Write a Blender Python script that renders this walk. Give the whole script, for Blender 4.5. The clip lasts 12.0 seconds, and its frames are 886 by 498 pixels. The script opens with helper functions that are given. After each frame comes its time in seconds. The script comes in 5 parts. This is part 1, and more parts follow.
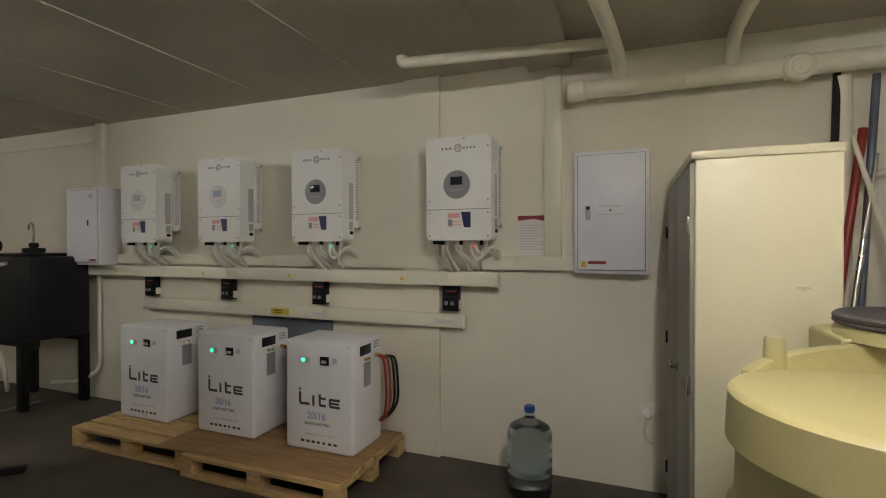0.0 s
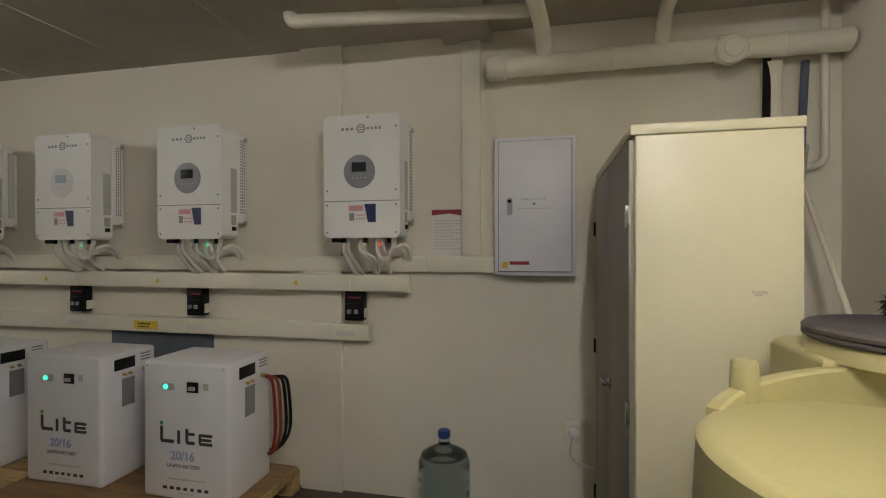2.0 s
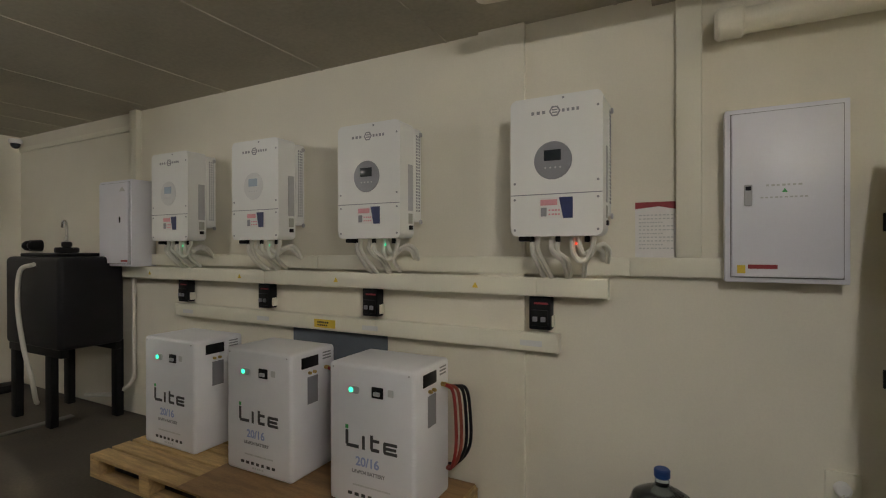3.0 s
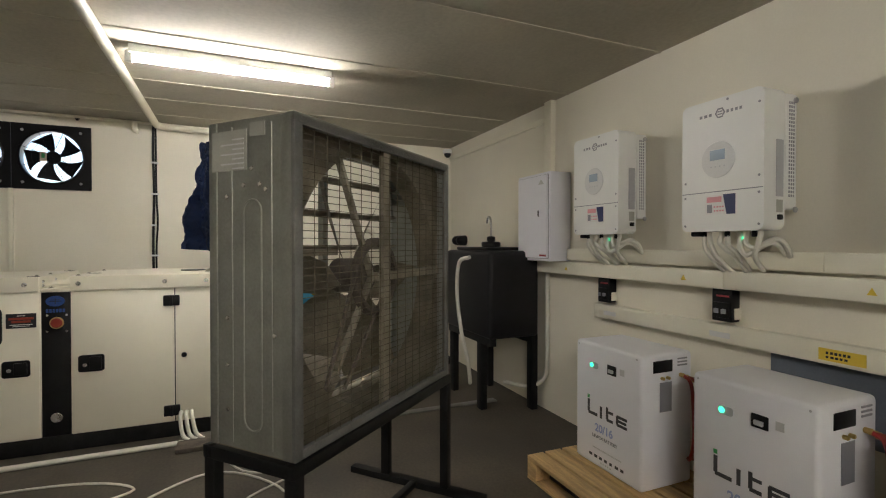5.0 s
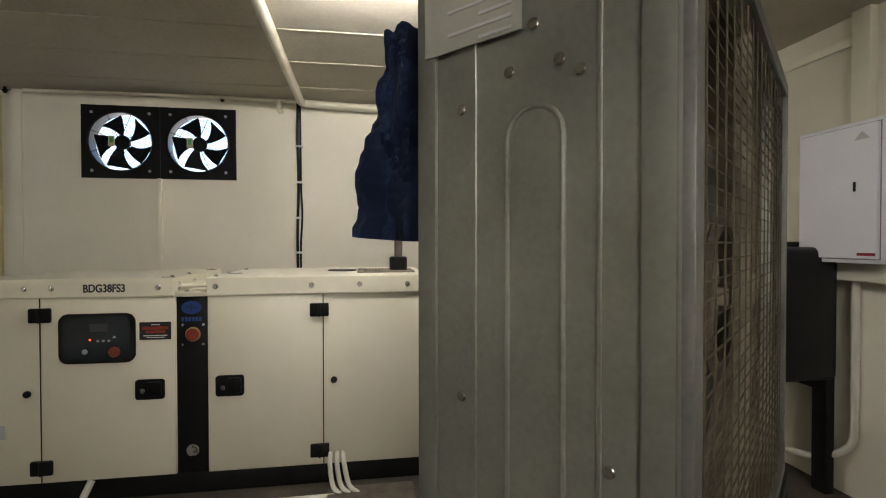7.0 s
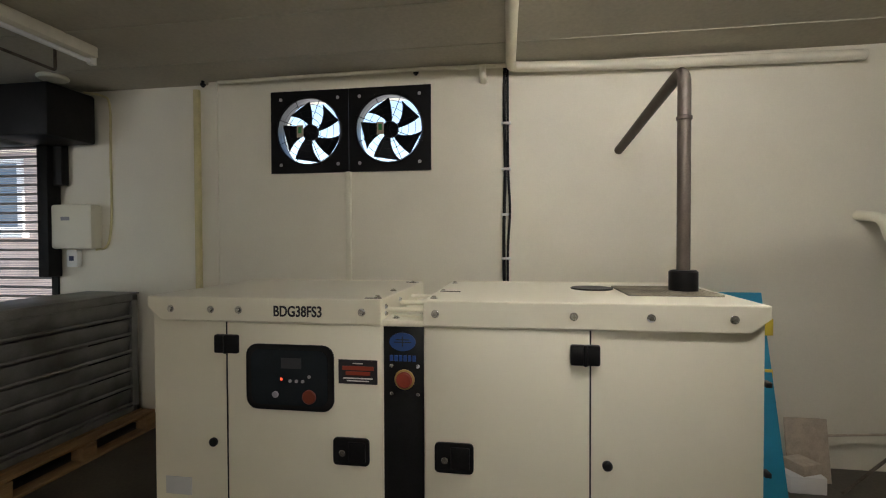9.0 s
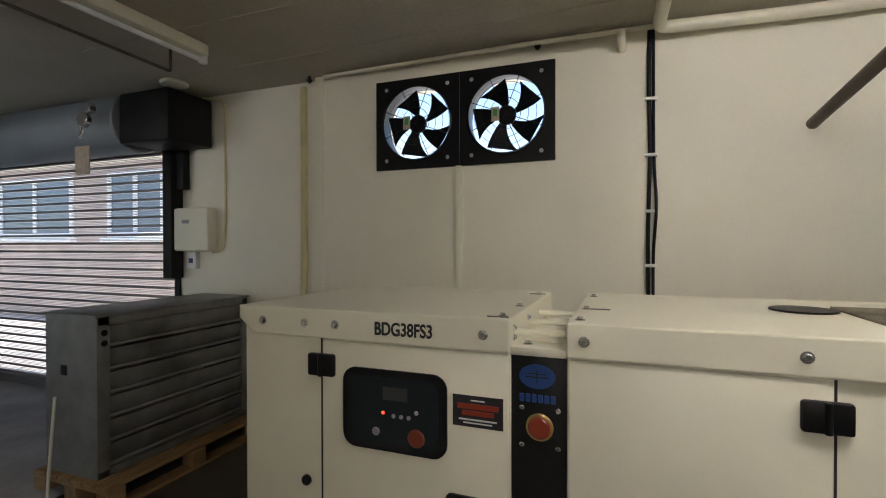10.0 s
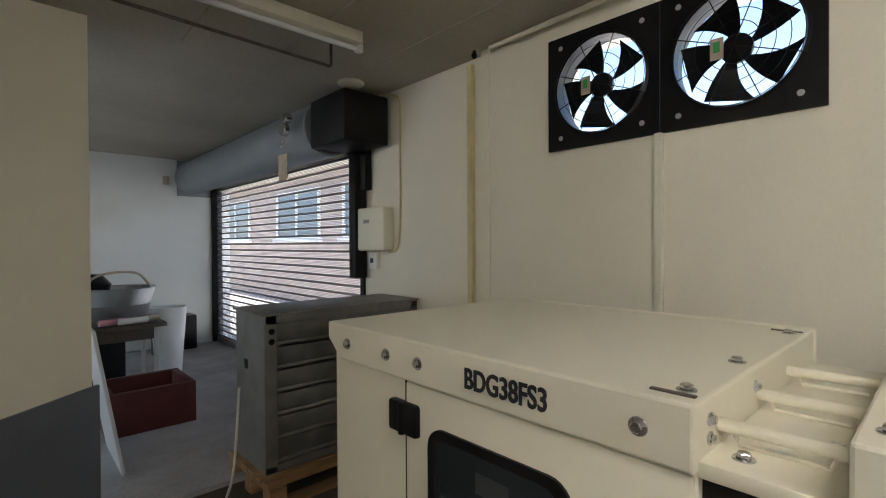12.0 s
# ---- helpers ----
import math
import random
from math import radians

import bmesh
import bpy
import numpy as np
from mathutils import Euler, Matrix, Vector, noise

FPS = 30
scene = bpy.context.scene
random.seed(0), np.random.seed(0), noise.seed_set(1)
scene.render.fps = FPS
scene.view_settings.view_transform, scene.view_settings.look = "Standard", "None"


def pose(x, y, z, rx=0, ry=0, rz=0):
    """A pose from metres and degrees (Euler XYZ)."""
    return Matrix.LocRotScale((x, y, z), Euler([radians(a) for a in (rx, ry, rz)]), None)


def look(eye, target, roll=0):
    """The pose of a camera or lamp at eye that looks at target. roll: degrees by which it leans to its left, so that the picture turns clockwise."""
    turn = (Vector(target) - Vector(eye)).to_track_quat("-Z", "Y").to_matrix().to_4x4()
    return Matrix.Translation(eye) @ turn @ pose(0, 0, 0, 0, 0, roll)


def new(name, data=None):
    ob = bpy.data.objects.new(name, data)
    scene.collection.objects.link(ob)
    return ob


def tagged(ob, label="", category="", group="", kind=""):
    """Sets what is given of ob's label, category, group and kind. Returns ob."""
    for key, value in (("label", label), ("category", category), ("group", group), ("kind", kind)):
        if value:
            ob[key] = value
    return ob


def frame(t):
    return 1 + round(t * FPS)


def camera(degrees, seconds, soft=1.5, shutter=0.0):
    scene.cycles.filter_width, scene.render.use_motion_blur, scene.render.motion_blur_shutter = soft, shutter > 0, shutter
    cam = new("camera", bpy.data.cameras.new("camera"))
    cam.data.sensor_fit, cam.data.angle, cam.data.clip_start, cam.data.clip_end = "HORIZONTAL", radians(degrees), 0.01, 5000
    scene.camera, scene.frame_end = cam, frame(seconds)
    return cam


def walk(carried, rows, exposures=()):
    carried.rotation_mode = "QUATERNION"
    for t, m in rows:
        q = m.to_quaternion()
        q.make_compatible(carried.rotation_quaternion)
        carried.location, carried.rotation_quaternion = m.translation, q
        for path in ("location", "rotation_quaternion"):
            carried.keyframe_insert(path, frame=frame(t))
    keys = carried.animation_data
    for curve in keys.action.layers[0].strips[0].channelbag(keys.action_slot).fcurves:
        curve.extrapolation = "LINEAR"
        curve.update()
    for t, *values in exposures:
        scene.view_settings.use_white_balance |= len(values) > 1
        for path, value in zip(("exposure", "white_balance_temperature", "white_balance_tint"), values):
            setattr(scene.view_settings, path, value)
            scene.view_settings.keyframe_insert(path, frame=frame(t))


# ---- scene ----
cam = camera(86.2, 12.0, soft=1.1)
PATH = [
    (0, (0.207, 1.035, 1.511), (-0.516, 2.9, 1.498), -0.1),
    (0.5, (0.322, 1.167, 1.515), (-0.215, 3.094, 1.498), -0.3),
    (1, (0.413, 1.29, 1.526), (-0.042, 3.237, 1.497), -0.5),
    (1.5, (0.349, 1.39, 1.554), (-0.072, 3.345, 1.5), -0.3),
    (2, (0.188, 1.497, 1.494), (-0.245, 3.45, 1.486), -0.1),
    (2.5, (0.005, 1.562, 1.546), (-0.596, 3.469, 1.498), -0.3),
    (3, (-0.249, 1.67, 1.49), (-1.165, 3.448, 1.485), -0.1),
    (3.5, (-0.439, 1.685, 1.496), (-1.703, 3.235, 1.484), -0.0),
    (5.5, (-1.496, 1.707, 1.465), (-3.408, 2.294, 1.45), 0.1),
    (6, (-1.824, 1.602, 1.441), (-3.772, 2.054, 1.431), 0.1),
    (6.5, (-2.132, 1.545, 1.439), (-4.096, 1.92, 1.423), -0.0),
    (8.5, (-3.18, 1.158, 1.5), (-5.178, 1.073, 1.451), -0.2),
    (9, (-3.44, 0.942, 1.491), (-5.416, 0.64, 1.453), -0.2),
    (9.5, (-3.666, 0.782, 1.477), (-5.601, 0.278, 1.45), -0.1),
    (10, (-3.866, 0.734, 1.48), (-5.734, 0.02, 1.462), -0.1),
    (10.5, (-4.056, 0.769, 1.491), (-5.829, -0.156, 1.472), -0.2),
    (11, (-4.226, 0.772, 1.482), (-5.853, -0.391, 1.464), -0.2),
    (11.5, (-4.425, 0.708, 1.487), (-5.898, -0.645, 1.461), -0.4),
    (12, (-4.56, 0.66, 1.487), (-5.92, -0.807, 1.465), -0.3),
]

EXPO = [(0, 1.33), (1.0, 1.22), (2.5, 1.18), (3.5, 1.38), (5.3, 1.7), (6.7, 1.7), (8.5, 1.42), (10.5, 1.44), (12, 1.72)]
walk(cam, [(t, look(eye, target, roll)) for t, eye, target, roll in PATH], EXPO)
# ---- world, sun and lamps ----
world = bpy.data.worlds.new("sky")
scene.world = world
world.use_nodes = True
wn = world.node_tree
sky = wn.nodes.new("ShaderNodeTexSky")
sky.sky_type, sky.sun_disc = "NISHITA", False
sky.sun_elevation, sky.sun_rotation = radians(48), radians(4)
wn.links.new(sky.outputs[0], wn.nodes["Background"].inputs[0])
wn.nodes["Background"].inputs[1].default_value = 0.15
sun = new("sun", bpy.data.lights.new("sun", "SUN"))
sun.data.energy, sun.data.angle, sun.data.color = 5.0, radians(0.5), (1, 0.95, 0.88)
sun.matrix_world = look((0.6, 8, 9), (0, 0, 0))
TUBE = 58.0       # brightness of the lit fluorescent tubes


# ---- materials ----
def mat(name, col, rough=0.6, metal=0.0, var=0.15, scale=6.0, bump=0.02, fine=120.0, dirt=None, spec=0.5, stretch=(1, 1, 1), amount=0.4, rand=0.0):
    m = bpy.data.materials.new(name)
    m.use_nodes = True
    nt = m.node_tree
    N, L = nt.nodes, nt.links
    b = N["Principled BSDF"]
    b.inputs["Roughness"].default_value, b.inputs["Metallic"].default_value = rough, metal
    b.inputs["Specular IOR Level"].default_value = spec
    tc, mp = N.new("ShaderNodeTexCoord"), N.new("ShaderNodeMapping")
    mp.inputs["Scale"].default_value = stretch
    geo = N.new("ShaderNodeNewGeometry")
    L.new(geo.outputs["Position"], mp.inputs[0])
    n1, n2 = N.new("ShaderNodeTexNoise"), N.new("ShaderNodeTexNoise")
    for n, s in ((n1, scale), (n2, fine)):
        n.inputs["Scale"].default_value, n.inputs["Detail"].default_value = s, 6
        L.new(mp.outputs[0], n.inputs["Vector"])
    mx = N.new("ShaderNodeMix")
    mx.data_type = "FLOAT"
    mx.inputs[0].default_value = 0.35
    L.new(n1.outputs[0], mx.inputs[2]), L.new(n2.outputs[0], mx.inputs[3])
    cr = N.new("ShaderNodeValToRGB")
    lo, hi = [max(0, c * (1 - var)) for c in col], [min(1, c * (1 + var)) for c in col]
    cr.color_ramp.elements[0].position, cr.color_ramp.elements[1].position = 0.35, 0.65
    cr.color_ramp.elements[0].color, cr.color_ramp.elements[1].color = (*lo, 1), (*hi, 1)
    L.new(mx.outputs[0], cr.inputs[0])
    out = cr.outputs[0]
    if dirt:
        n3, r3, mc = N.new("ShaderNodeTexNoise"), N.new("ShaderNodeValToRGB"), N.new("ShaderNodeMix")
        n3.inputs["Scale"].default_value, n3.inputs["Detail"].default_value = scale * 0.45, 8
        L.new(mp.outputs[0], n3.inputs["Vector"])
        r3.color_ramp.elements[0].position, r3.color_ramp.elements[1].position = 0.5, 0.72
        r3.color_ramp.elements[1].color = (amount, amount, amount, 1)
        L.new(n3.outputs[0], r3.inputs[0])
        mc.data_type = "RGBA"
        L.new(r3.outputs[0], mc.inputs[0]), L.new(out, mc.inputs[6])
        mc.inputs[7].default_value = (*dirt, 1)
        out = mc.outputs[2]
    if rand:
        oi, hs = N.new("ShaderNodeObjectInfo"), N.new("ShaderNodeHueSaturation")
        mr = N.new("ShaderNodeMapRange")
        mr.inputs[3].default_value, mr.inputs[4].default_value = 1 - rand, 1 + rand
        L.new(oi.outputs["Random"], mr.inputs[0]), L.new(mr.outputs[0], hs.inputs["Value"])
        L.new(out, hs.inputs["Color"])
        out = hs.outputs[0]
    L.new(out, b.inputs["Base Color"])
    rr = N.new("ShaderNodeMapRange")
    rr.inputs[3].default_value, rr.inputs[4].default_value = max(0.03, rough - 0.1), min(1, rough + 0.1)
    L.new(n1.outputs[0], rr.inputs[0]), L.new(rr.outputs[0], b.inputs["Roughness"])
    if bump:
        bp = N.new("ShaderNodeBump")
        bp.inputs["Strength"].default_value, bp.inputs["Distance"].default_value = min(1, bump * 10), 0.004
        L.new(mx.outputs[0], bp.inputs["Height"]), L.new(bp.outputs[0], b.inputs["Normal"])
    return m


def glow(name, col, strength):
    m = bpy.data.materials.new(name)
    m.use_nodes = True
    b = m.node_tree.nodes["Principled BSDF"]
    b.inputs["Base Color"].default_value = (*col, 1)
    b.inputs["Emission Color"].default_value, b.inputs["Emission Strength"].default_value = (*col, 1), strength
    return m


def glass(name, col, rough=0.02):
    m = bpy.data.materials.new(name)
    m.use_nodes = True
    b = m.node_tree.nodes["Principled BSDF"]
    b.inputs["Base Color"].default_value, b.inputs["Roughness"].default_value = (*col, 1), rough
    b.inputs["Transmission Weight"].default_value, b.inputs["IOR"].default_value = 1.0, 1.45
    return m


M = {
    "wall": mat("wall_paint", (0.80, 0.76, 0.64), 0.55, var=0.04, scale=1.6, bump=0.035, fine=90, dirt=(0.62, 0.55, 0.4), amount=0.25),
    "wall2": mat("wall_paint_bay", (0.78, 0.79, 0.78), 0.6, var=0.04, scale=1.6, bump=0.012, fine=60, dirt=(0.5, 0.5, 0.48), amount=0.3),
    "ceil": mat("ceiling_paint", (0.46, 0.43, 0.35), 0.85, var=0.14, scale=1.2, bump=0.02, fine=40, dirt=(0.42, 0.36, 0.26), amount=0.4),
    "floor": mat("floor_concrete", (0.07, 0.058, 0.043), 0.6, var=0.45, scale=2.2, bump=0.02, fine=50, dirt=(0.045, 0.04, 0.034), amount=0.8),
    "floor2": mat("bay_concrete", (0.42, 0.42, 0.42), 0.8, var=0.2, scale=3, bump=0.05, fine=45, dirt=(0.25, 0.24, 0.23), amount=0.7),
    "trunk": mat("trunking_plastic", (0.80, 0.77, 0.64), 0.45, var=0.03, scale=3, bump=0.002),
    "white": mat("white_enamel", (0.82, 0.82, 0.79), 0.42, var=0.012, scale=4, bump=0.002),
    "dbwhite": mat("lilac_white_powder_coat", (0.80, 0.80, 0.86), 0.4, var=0.02, scale=4, bump=0.003),
    "batt": mat("battery_powder_coat", (0.80, 0.80, 0.83), 0.4, var=0.025, scale=5, bump=0.006, fine=300),
    "gen": mat("generator_cream_coat", (0.82, 0.78, 0.64), 0.38, var=0.02, scale=3, bump=0.006, fine=250, dirt=(0.66, 0.6, 0.45), amount=0.2),
    "black": mat("black_plastic", (0.008, 0.008, 0.009), 0.4, spec=0.2, var=0.3, scale=9, bump=0.004),
    "blackp": mat("black_polythene", (0.012, 0.012, 0.014), 0.42, spec=0.2, var=0.3, scale=4, bump=0.01),
    "blacksteel": mat("black_painted_steel", (0.01, 0.01, 0.01), 0.5, spec=0.2, var=0.4, scale=9, bump=0.01),
    "dark": mat("dark_screen", (0.02, 0.025, 0.03), 0.12, var=0.1, scale=5, bump=0),
    "grey": mat("grey_plastic", (0.45, 0.45, 0.46), 0.4, var=0.05, scale=5, bump=0.002),
    "ltgrey": mat("light_grey_plate", (0.55, 0.55, 0.55), 0.4, var=0.03, scale=5, bump=0),
    "galv": mat("galvanised_steel", (0.36, 0.37, 0.33), 0.45, 0.7, var=0.14, scale=7, bump=0.006, fine=90, dirt=(0.25, 0.24, 0.2), amount=0.5),
    "galvo": mat("weathered_shaded_steel", (0.22, 0.22, 0.21), 0.5, 0.5, var=0.2, scale=8, bump=0.008, dirt=(0.08, 0.075, 0.06), amount=0.6),
    "galvd": mat("dusty_galvanised_steel", (0.27, 0.24, 0.18), 0.7, 0.1, var=0.3, scale=10, bump=0.02, dirt=(0.13, 0.11, 0.08), amount=0.8),
    "rust": mat("dusty_rusty_steel", (0.12, 0.10, 0.08), 0.8, 0.2, var=0.4, scale=16, bump=0.03),
    "wire": mat("dull_wire", (0.13, 0.11, 0.07), 0.65, 0.3, var=0.25, scale=20, bump=0),
    "steel": mat("bright_steel", (0.6, 0.6, 0.6), 0.25, 1.0, var=0.08, scale=12, bump=0.002),
    "wood": mat("pallet_pine", (0.50, 0.34, 0.15), 0.75, var=0.25, scale=5, bump=0.03, fine=40, stretch=(1, 8, 8), dirt=(0.25, 0.16, 0.08), amount=0.5, rand=0.15),
    "ply": mat("worn_plywood", (0.30, 0.18, 0.08), 0.7, var=0.25, scale=5, bump=0.02, fine=40, stretch=(1, 6, 6), dirt=(0.15, 0.09, 0.05), amount=0.5),
    "cup": mat("cream_cupboard_enamel", (0.60, 0.56, 0.39), 0.42, var=0.03, scale=2.5, bump=0.003, dirt=(0.6, 0.54, 0.36), amount=0.25),
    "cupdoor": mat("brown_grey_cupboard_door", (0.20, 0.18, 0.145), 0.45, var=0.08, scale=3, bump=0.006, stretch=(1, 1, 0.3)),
    "tank": mat("yellow_cream_polythene", (0.40, 0.355, 0.165), 0.42, var=0.06, scale=3, bump=0.006, dirt=(0.33, 0.28, 0.13), amount=0.4),
    "lid": mat("dusty_black_lid", (0.05, 0.045, 0.05), 0.6, var=0.5, scale=5, bump=0.01, dirt=(0.22, 0.18, 0.14), amount=0.7),
    "pipe": mat("painted_pipe", (0.80, 0.76, 0.63), 0.4, var=0.05, scale=6, bump=0.004, dirt=(0.55, 0.48, 0.35), amount=0.35),
    "hose": mat("white_cable_sheath", (0.68, 0.66, 0.58), 0.5, var=0.05, scale=10, bump=0),
    "red": mat("red_paint", (0.26, 0.018, 0.014), 0.4, var=0.15, scale=12, bump=0.003),
    "redb": mat("red_button", (0.27, 0.035, 0.018), 0.35, var=0.05, scale=12, bump=0),
    "orange": mat("orange_cable", (0.28, 0.06, 0.03), 0.5, var=0.1, scale=12, bump=0),
    "blue": mat("blue_painted_board", (0.02, 0.25, 0.42), 0.5, var=0.1, scale=4, bump=0.004, dirt=(0.01, 0.16, 0.28), amount=0.5),
    "bluelogo": mat("blue_emblem", (0.012, 0.055, 0.22), 0.4, var=0.03, bump=0),
    "denim": mat("dark_blue_cloth", (0.008, 0.02, 0.065), 0.85, var=0.4, scale=12, bump=0.05),
    "vac": mat("slate_blue_metal", (0.11, 0.13, 0.18), 0.35, 0.3, var=0.12, scale=6, bump=0.003),
    "exh": mat("brown_lagged_pipe", (0.10, 0.08, 0.065), 0.5, 0.3, var=0.25, scale=9, bump=0.01),
    "yellow": mat("yellow_label", (0.75, 0.55, 0.06), 0.5, var=0.04, bump=0),
    "paper": mat("paper", (0.8, 0.78, 0.76), 0.7, var=0.03, scale=8, bump=0),
    "print": mat("grey_print", (0.3, 0.3, 0.32), 0.7, var=0.1, bump=0),
    "ink": mat("dark_print", (0.03, 0.03, 0.035), 0.5, spec=0.2, var=0.1, bump=0),
    "display": mat("dim_display", (0.05, 0.055, 0.06), 0.2, var=0.1, bump=0),
    # red button colour with the control window's shade put into it
    "redb_shaded": mat("shaded_red_button", (0.16, 0.03, 0.015), 0.4, var=0.05, bump=0),
    "oldlabel": mat("faded_label", (0.40, 0.40, 0.35), 0.6, var=0.08, scale=14, bump=0),
    "lilac": mat("pale_blue_print", (0.35, 0.42, 0.65), 0.5, var=0.05, bump=0),
    "maroon": mat("maroon_print", (0.3, 0.03, 0.04), 0.5, var=0.1, bump=0),
    "pink": mat("pink_print", (0.75, 0.35, 0.38), 0.5, var=0.1, bump=0),
    "navy": mat("navy_print", (0.03, 0.04, 0.12), 0.4, var=0.2, bump=0),
    "green": mat("green_plastic", (0.05, 0.35, 0.1), 0.4, var=0.05, bump=0),
    "brass": mat("brass", (0.55, 0.4, 0.15), 0.35, 1.0, var=0.1, bump=0),
    "charcoal": mat("charcoal_print", (0.06, 0.06, 0.065), 0.5, spec=0.3, var=0.1, bump=0),
    "plate": mat("smoky_grey_plate", (0.26, 0.26, 0.28), 0.4, var=0.06, bump=0),
    "brown": mat("brown_fluff", (0.05, 0.033, 0.024), 0.95, var=0.5, scale=25, bump=0.1),
    "beige": mat("beige_cloth", (0.5, 0.42, 0.33), 0.9, var=0.15, scale=20, bump=0.04),
    "bag": mat("black_bin_bag", (0.01, 0.01, 0.012), 0.22, var=0.3, scale=9, bump=0.08, fine=25),
    "rollgrey": mat("grey_roller_hood", (0.28, 0.31, 0.33), 0.5, 0.3, var=0.12, scale=3, bump=0.005),
    "slat": mat("roller_shutter_slat", (0.26, 0.24, 0.24), 0.5, 0.4, var=0.1, scale=6, bump=0.004),
    "panel": mat("slate_grey_board", (0.13, 0.15, 0.18), 0.7, var=0.12, scale=3, bump=0.01),
    "brickred": mat("dark_red_wood", (0.10, 0.02, 0.018), 0.5, var=0.2, scale=6, bump=0.01),
    "darkwood": mat("dark_table_wood", (0.07, 0.055, 0.045), 0.55, var=0.3, scale=6, bump=0.02, stretch=(6, 1, 6)),
    "zinc": mat("zinc_tub", (0.45, 0.48, 0.50), 0.35, 0.8, var=0.12, scale=9, bump=0.004),
    "whitepot": mat("white_glazed_pot", (0.8, 0.81, 0.82), 0.35, var=0.02, bump=0),
    "facade": mat("pink_brick_facade", (0.50, 0.41, 0.36), 0.85, var=0.18, scale=2, bump=0.03, fine=30),
    "roof": mat("roof_tile", (0.25, 0.10, 0.07), 0.8, var=0.2, scale=5, bump=0.05),
    "frame_w": mat("white_window_frame", (0.8, 0.8, 0.8), 0.5, var=0.02, bump=0),
    "pane": mat("dark_window_glass", (0.12, 0.18, 0.25), 0.08, var=0.1, scale=0.6, bump=0),
    "ground": mat("paving_ground", (0.54, 0.53, 0.52), 0.85, var=0.15, scale=1.5, bump=0.03),
    "duct": mat("yellowed_strip", (0.62, 0.55, 0.30), 0.6, var=0.1, scale=10, bump=0.004),
    "vacw": mat("label_white", (0.7, 0.7, 0.68), 0.5, var=0.05, bump=0),
    "led": glow("green_led", (0.05, 1.0, 0.45), 0.8),
    "ledr": glow("red_led", (1.0, 0.08, 0.03), 0.8),
    "lcd": glow("faint_display", (0.3, 0.36, 0.42), 0.05),
    "tube": glow("lit_tube", (1.0, 0.95, 0.91), TUBE),
    # strength tuned to balance the light of the unseen east lamp
    "tube_strong": glow("lit_strong_tube", (1.0, 0.95, 0.91), TUBE * 2.15),
    "bottle": glass("blue_tinted_plastic", (0.80, 0.92, 1.0), 0.16),
    "water": glass("clear_blue_plastic", (0.75, 0.88, 0.95), 0.05),
}

ROOT = {}


# ---- building helpers ----
def thing(name, at, label, category, group="", kind=""):
    ob = new(name)
    ob.empty_display_size = 0.1
    ob.location = at
    ROOT[ob.name] = Vector(at)
    return tagged(ob, label, category, group, kind)


def finish(bm, name, material, smooth):
    bmesh.ops.recalc_face_normals(bm, faces=bm.faces)
    me = bpy.data.meshes.new(name)
    bm.to_mesh(me)
    bm.free()
    for p in me.polygons:
        p.use_smooth = smooth
    if smooth:
        me.set_sharp_from_angle(angle=radians(35))
    me.materials.append(M[material])
    return me


def part(name, bm, material, parent, label="", smooth=True):
    origin = ROOT[parent.name]
    bmesh.ops.translate(bm, verts=bm.verts, vec=-origin)
    ob = new(name, finish(bm, name, material, smooth))
    ob.parent = parent
    ROOT[ob.name] = origin
    if label:
        ob["label"] = label
    return ob


def solo(name, bm, material, label, category, group="", kind="", smooth=True):
    ob = new(name, finish(bm, name, material, smooth))
    ROOT[ob.name] = Vector((0, 0, 0))
    return tagged(ob, label, category, group, kind)


def B(*boxes, r=0.0, seg=2):
    """Boxes (x0, x1, y0, y1, z0, z1) in one bmesh, their edges rounded by r."""
    bm = bmesh.new()
    for x0, x1, y0, y1, z0, z1 in boxes:
        g = bmesh.ops.create_cube(bm, size=1)["verts"]
        bmesh.ops.scale(bm, verts=g, vec=(abs(x1 - x0), abs(y1 - y0), abs(z1 - z0)))
        bmesh.ops.translate(bm, verts=g, vec=((x0 + x1) / 2, (y0 + y1) / 2, (z0 + z1) / 2))
        if r:
            es = {e for v in g for e in v.link_edges}
            bmesh.ops.bevel(bm, geom=list(es), offset=r, segments=seg, affect="EDGES", profile=0.5)
    return bm


def lathe(bm, prof, at, axis="z", n=32, arc=360):
    """Turns (radius, height) pairs round an axis through at."""
    rings = []
    at = Vector(at)
    for rad, h in prof:
        ring = []
        for i in range(n):
            a = math.tau * i / n
            c, s = rad * math.cos(a), rad * math.sin(a)
            p = {"z": (c, s, h), "x": (h, c, s), "y": (c, h, s)}[axis]
            ring.append(bm.verts.new(at + Vector(p)))
        rings.append(ring)
    for a, b in zip(rings, rings[1:]):
        for i in range(n):
            bm.faces.new((a[i], a[(i + 1) % n], b[(i + 1) % n], b[i]))
    for ring in (rings[0], rings[-1]) if prof[0] != prof[-1] else ():
        if prof[0 if ring is rings[0] else -1][0] > 1e-5:
            bm.faces.new(ring)
    return bm


def C(at, rad, h, axis="z", n=24, ease=0.0):
    """A cylinder from at along the axis, with eased rims."""
    e = min(ease, rad * 0.5, abs(h) * 0.4)
    s = 1 if h > 0 else -1
    prof = [(rad - e, 0), (rad, s * e), (rad, h - s * e), (rad - e, h)] if e else [(rad, 0), (rad, h)]
    return lathe(bmesh.new(), prof, at, axis, n)


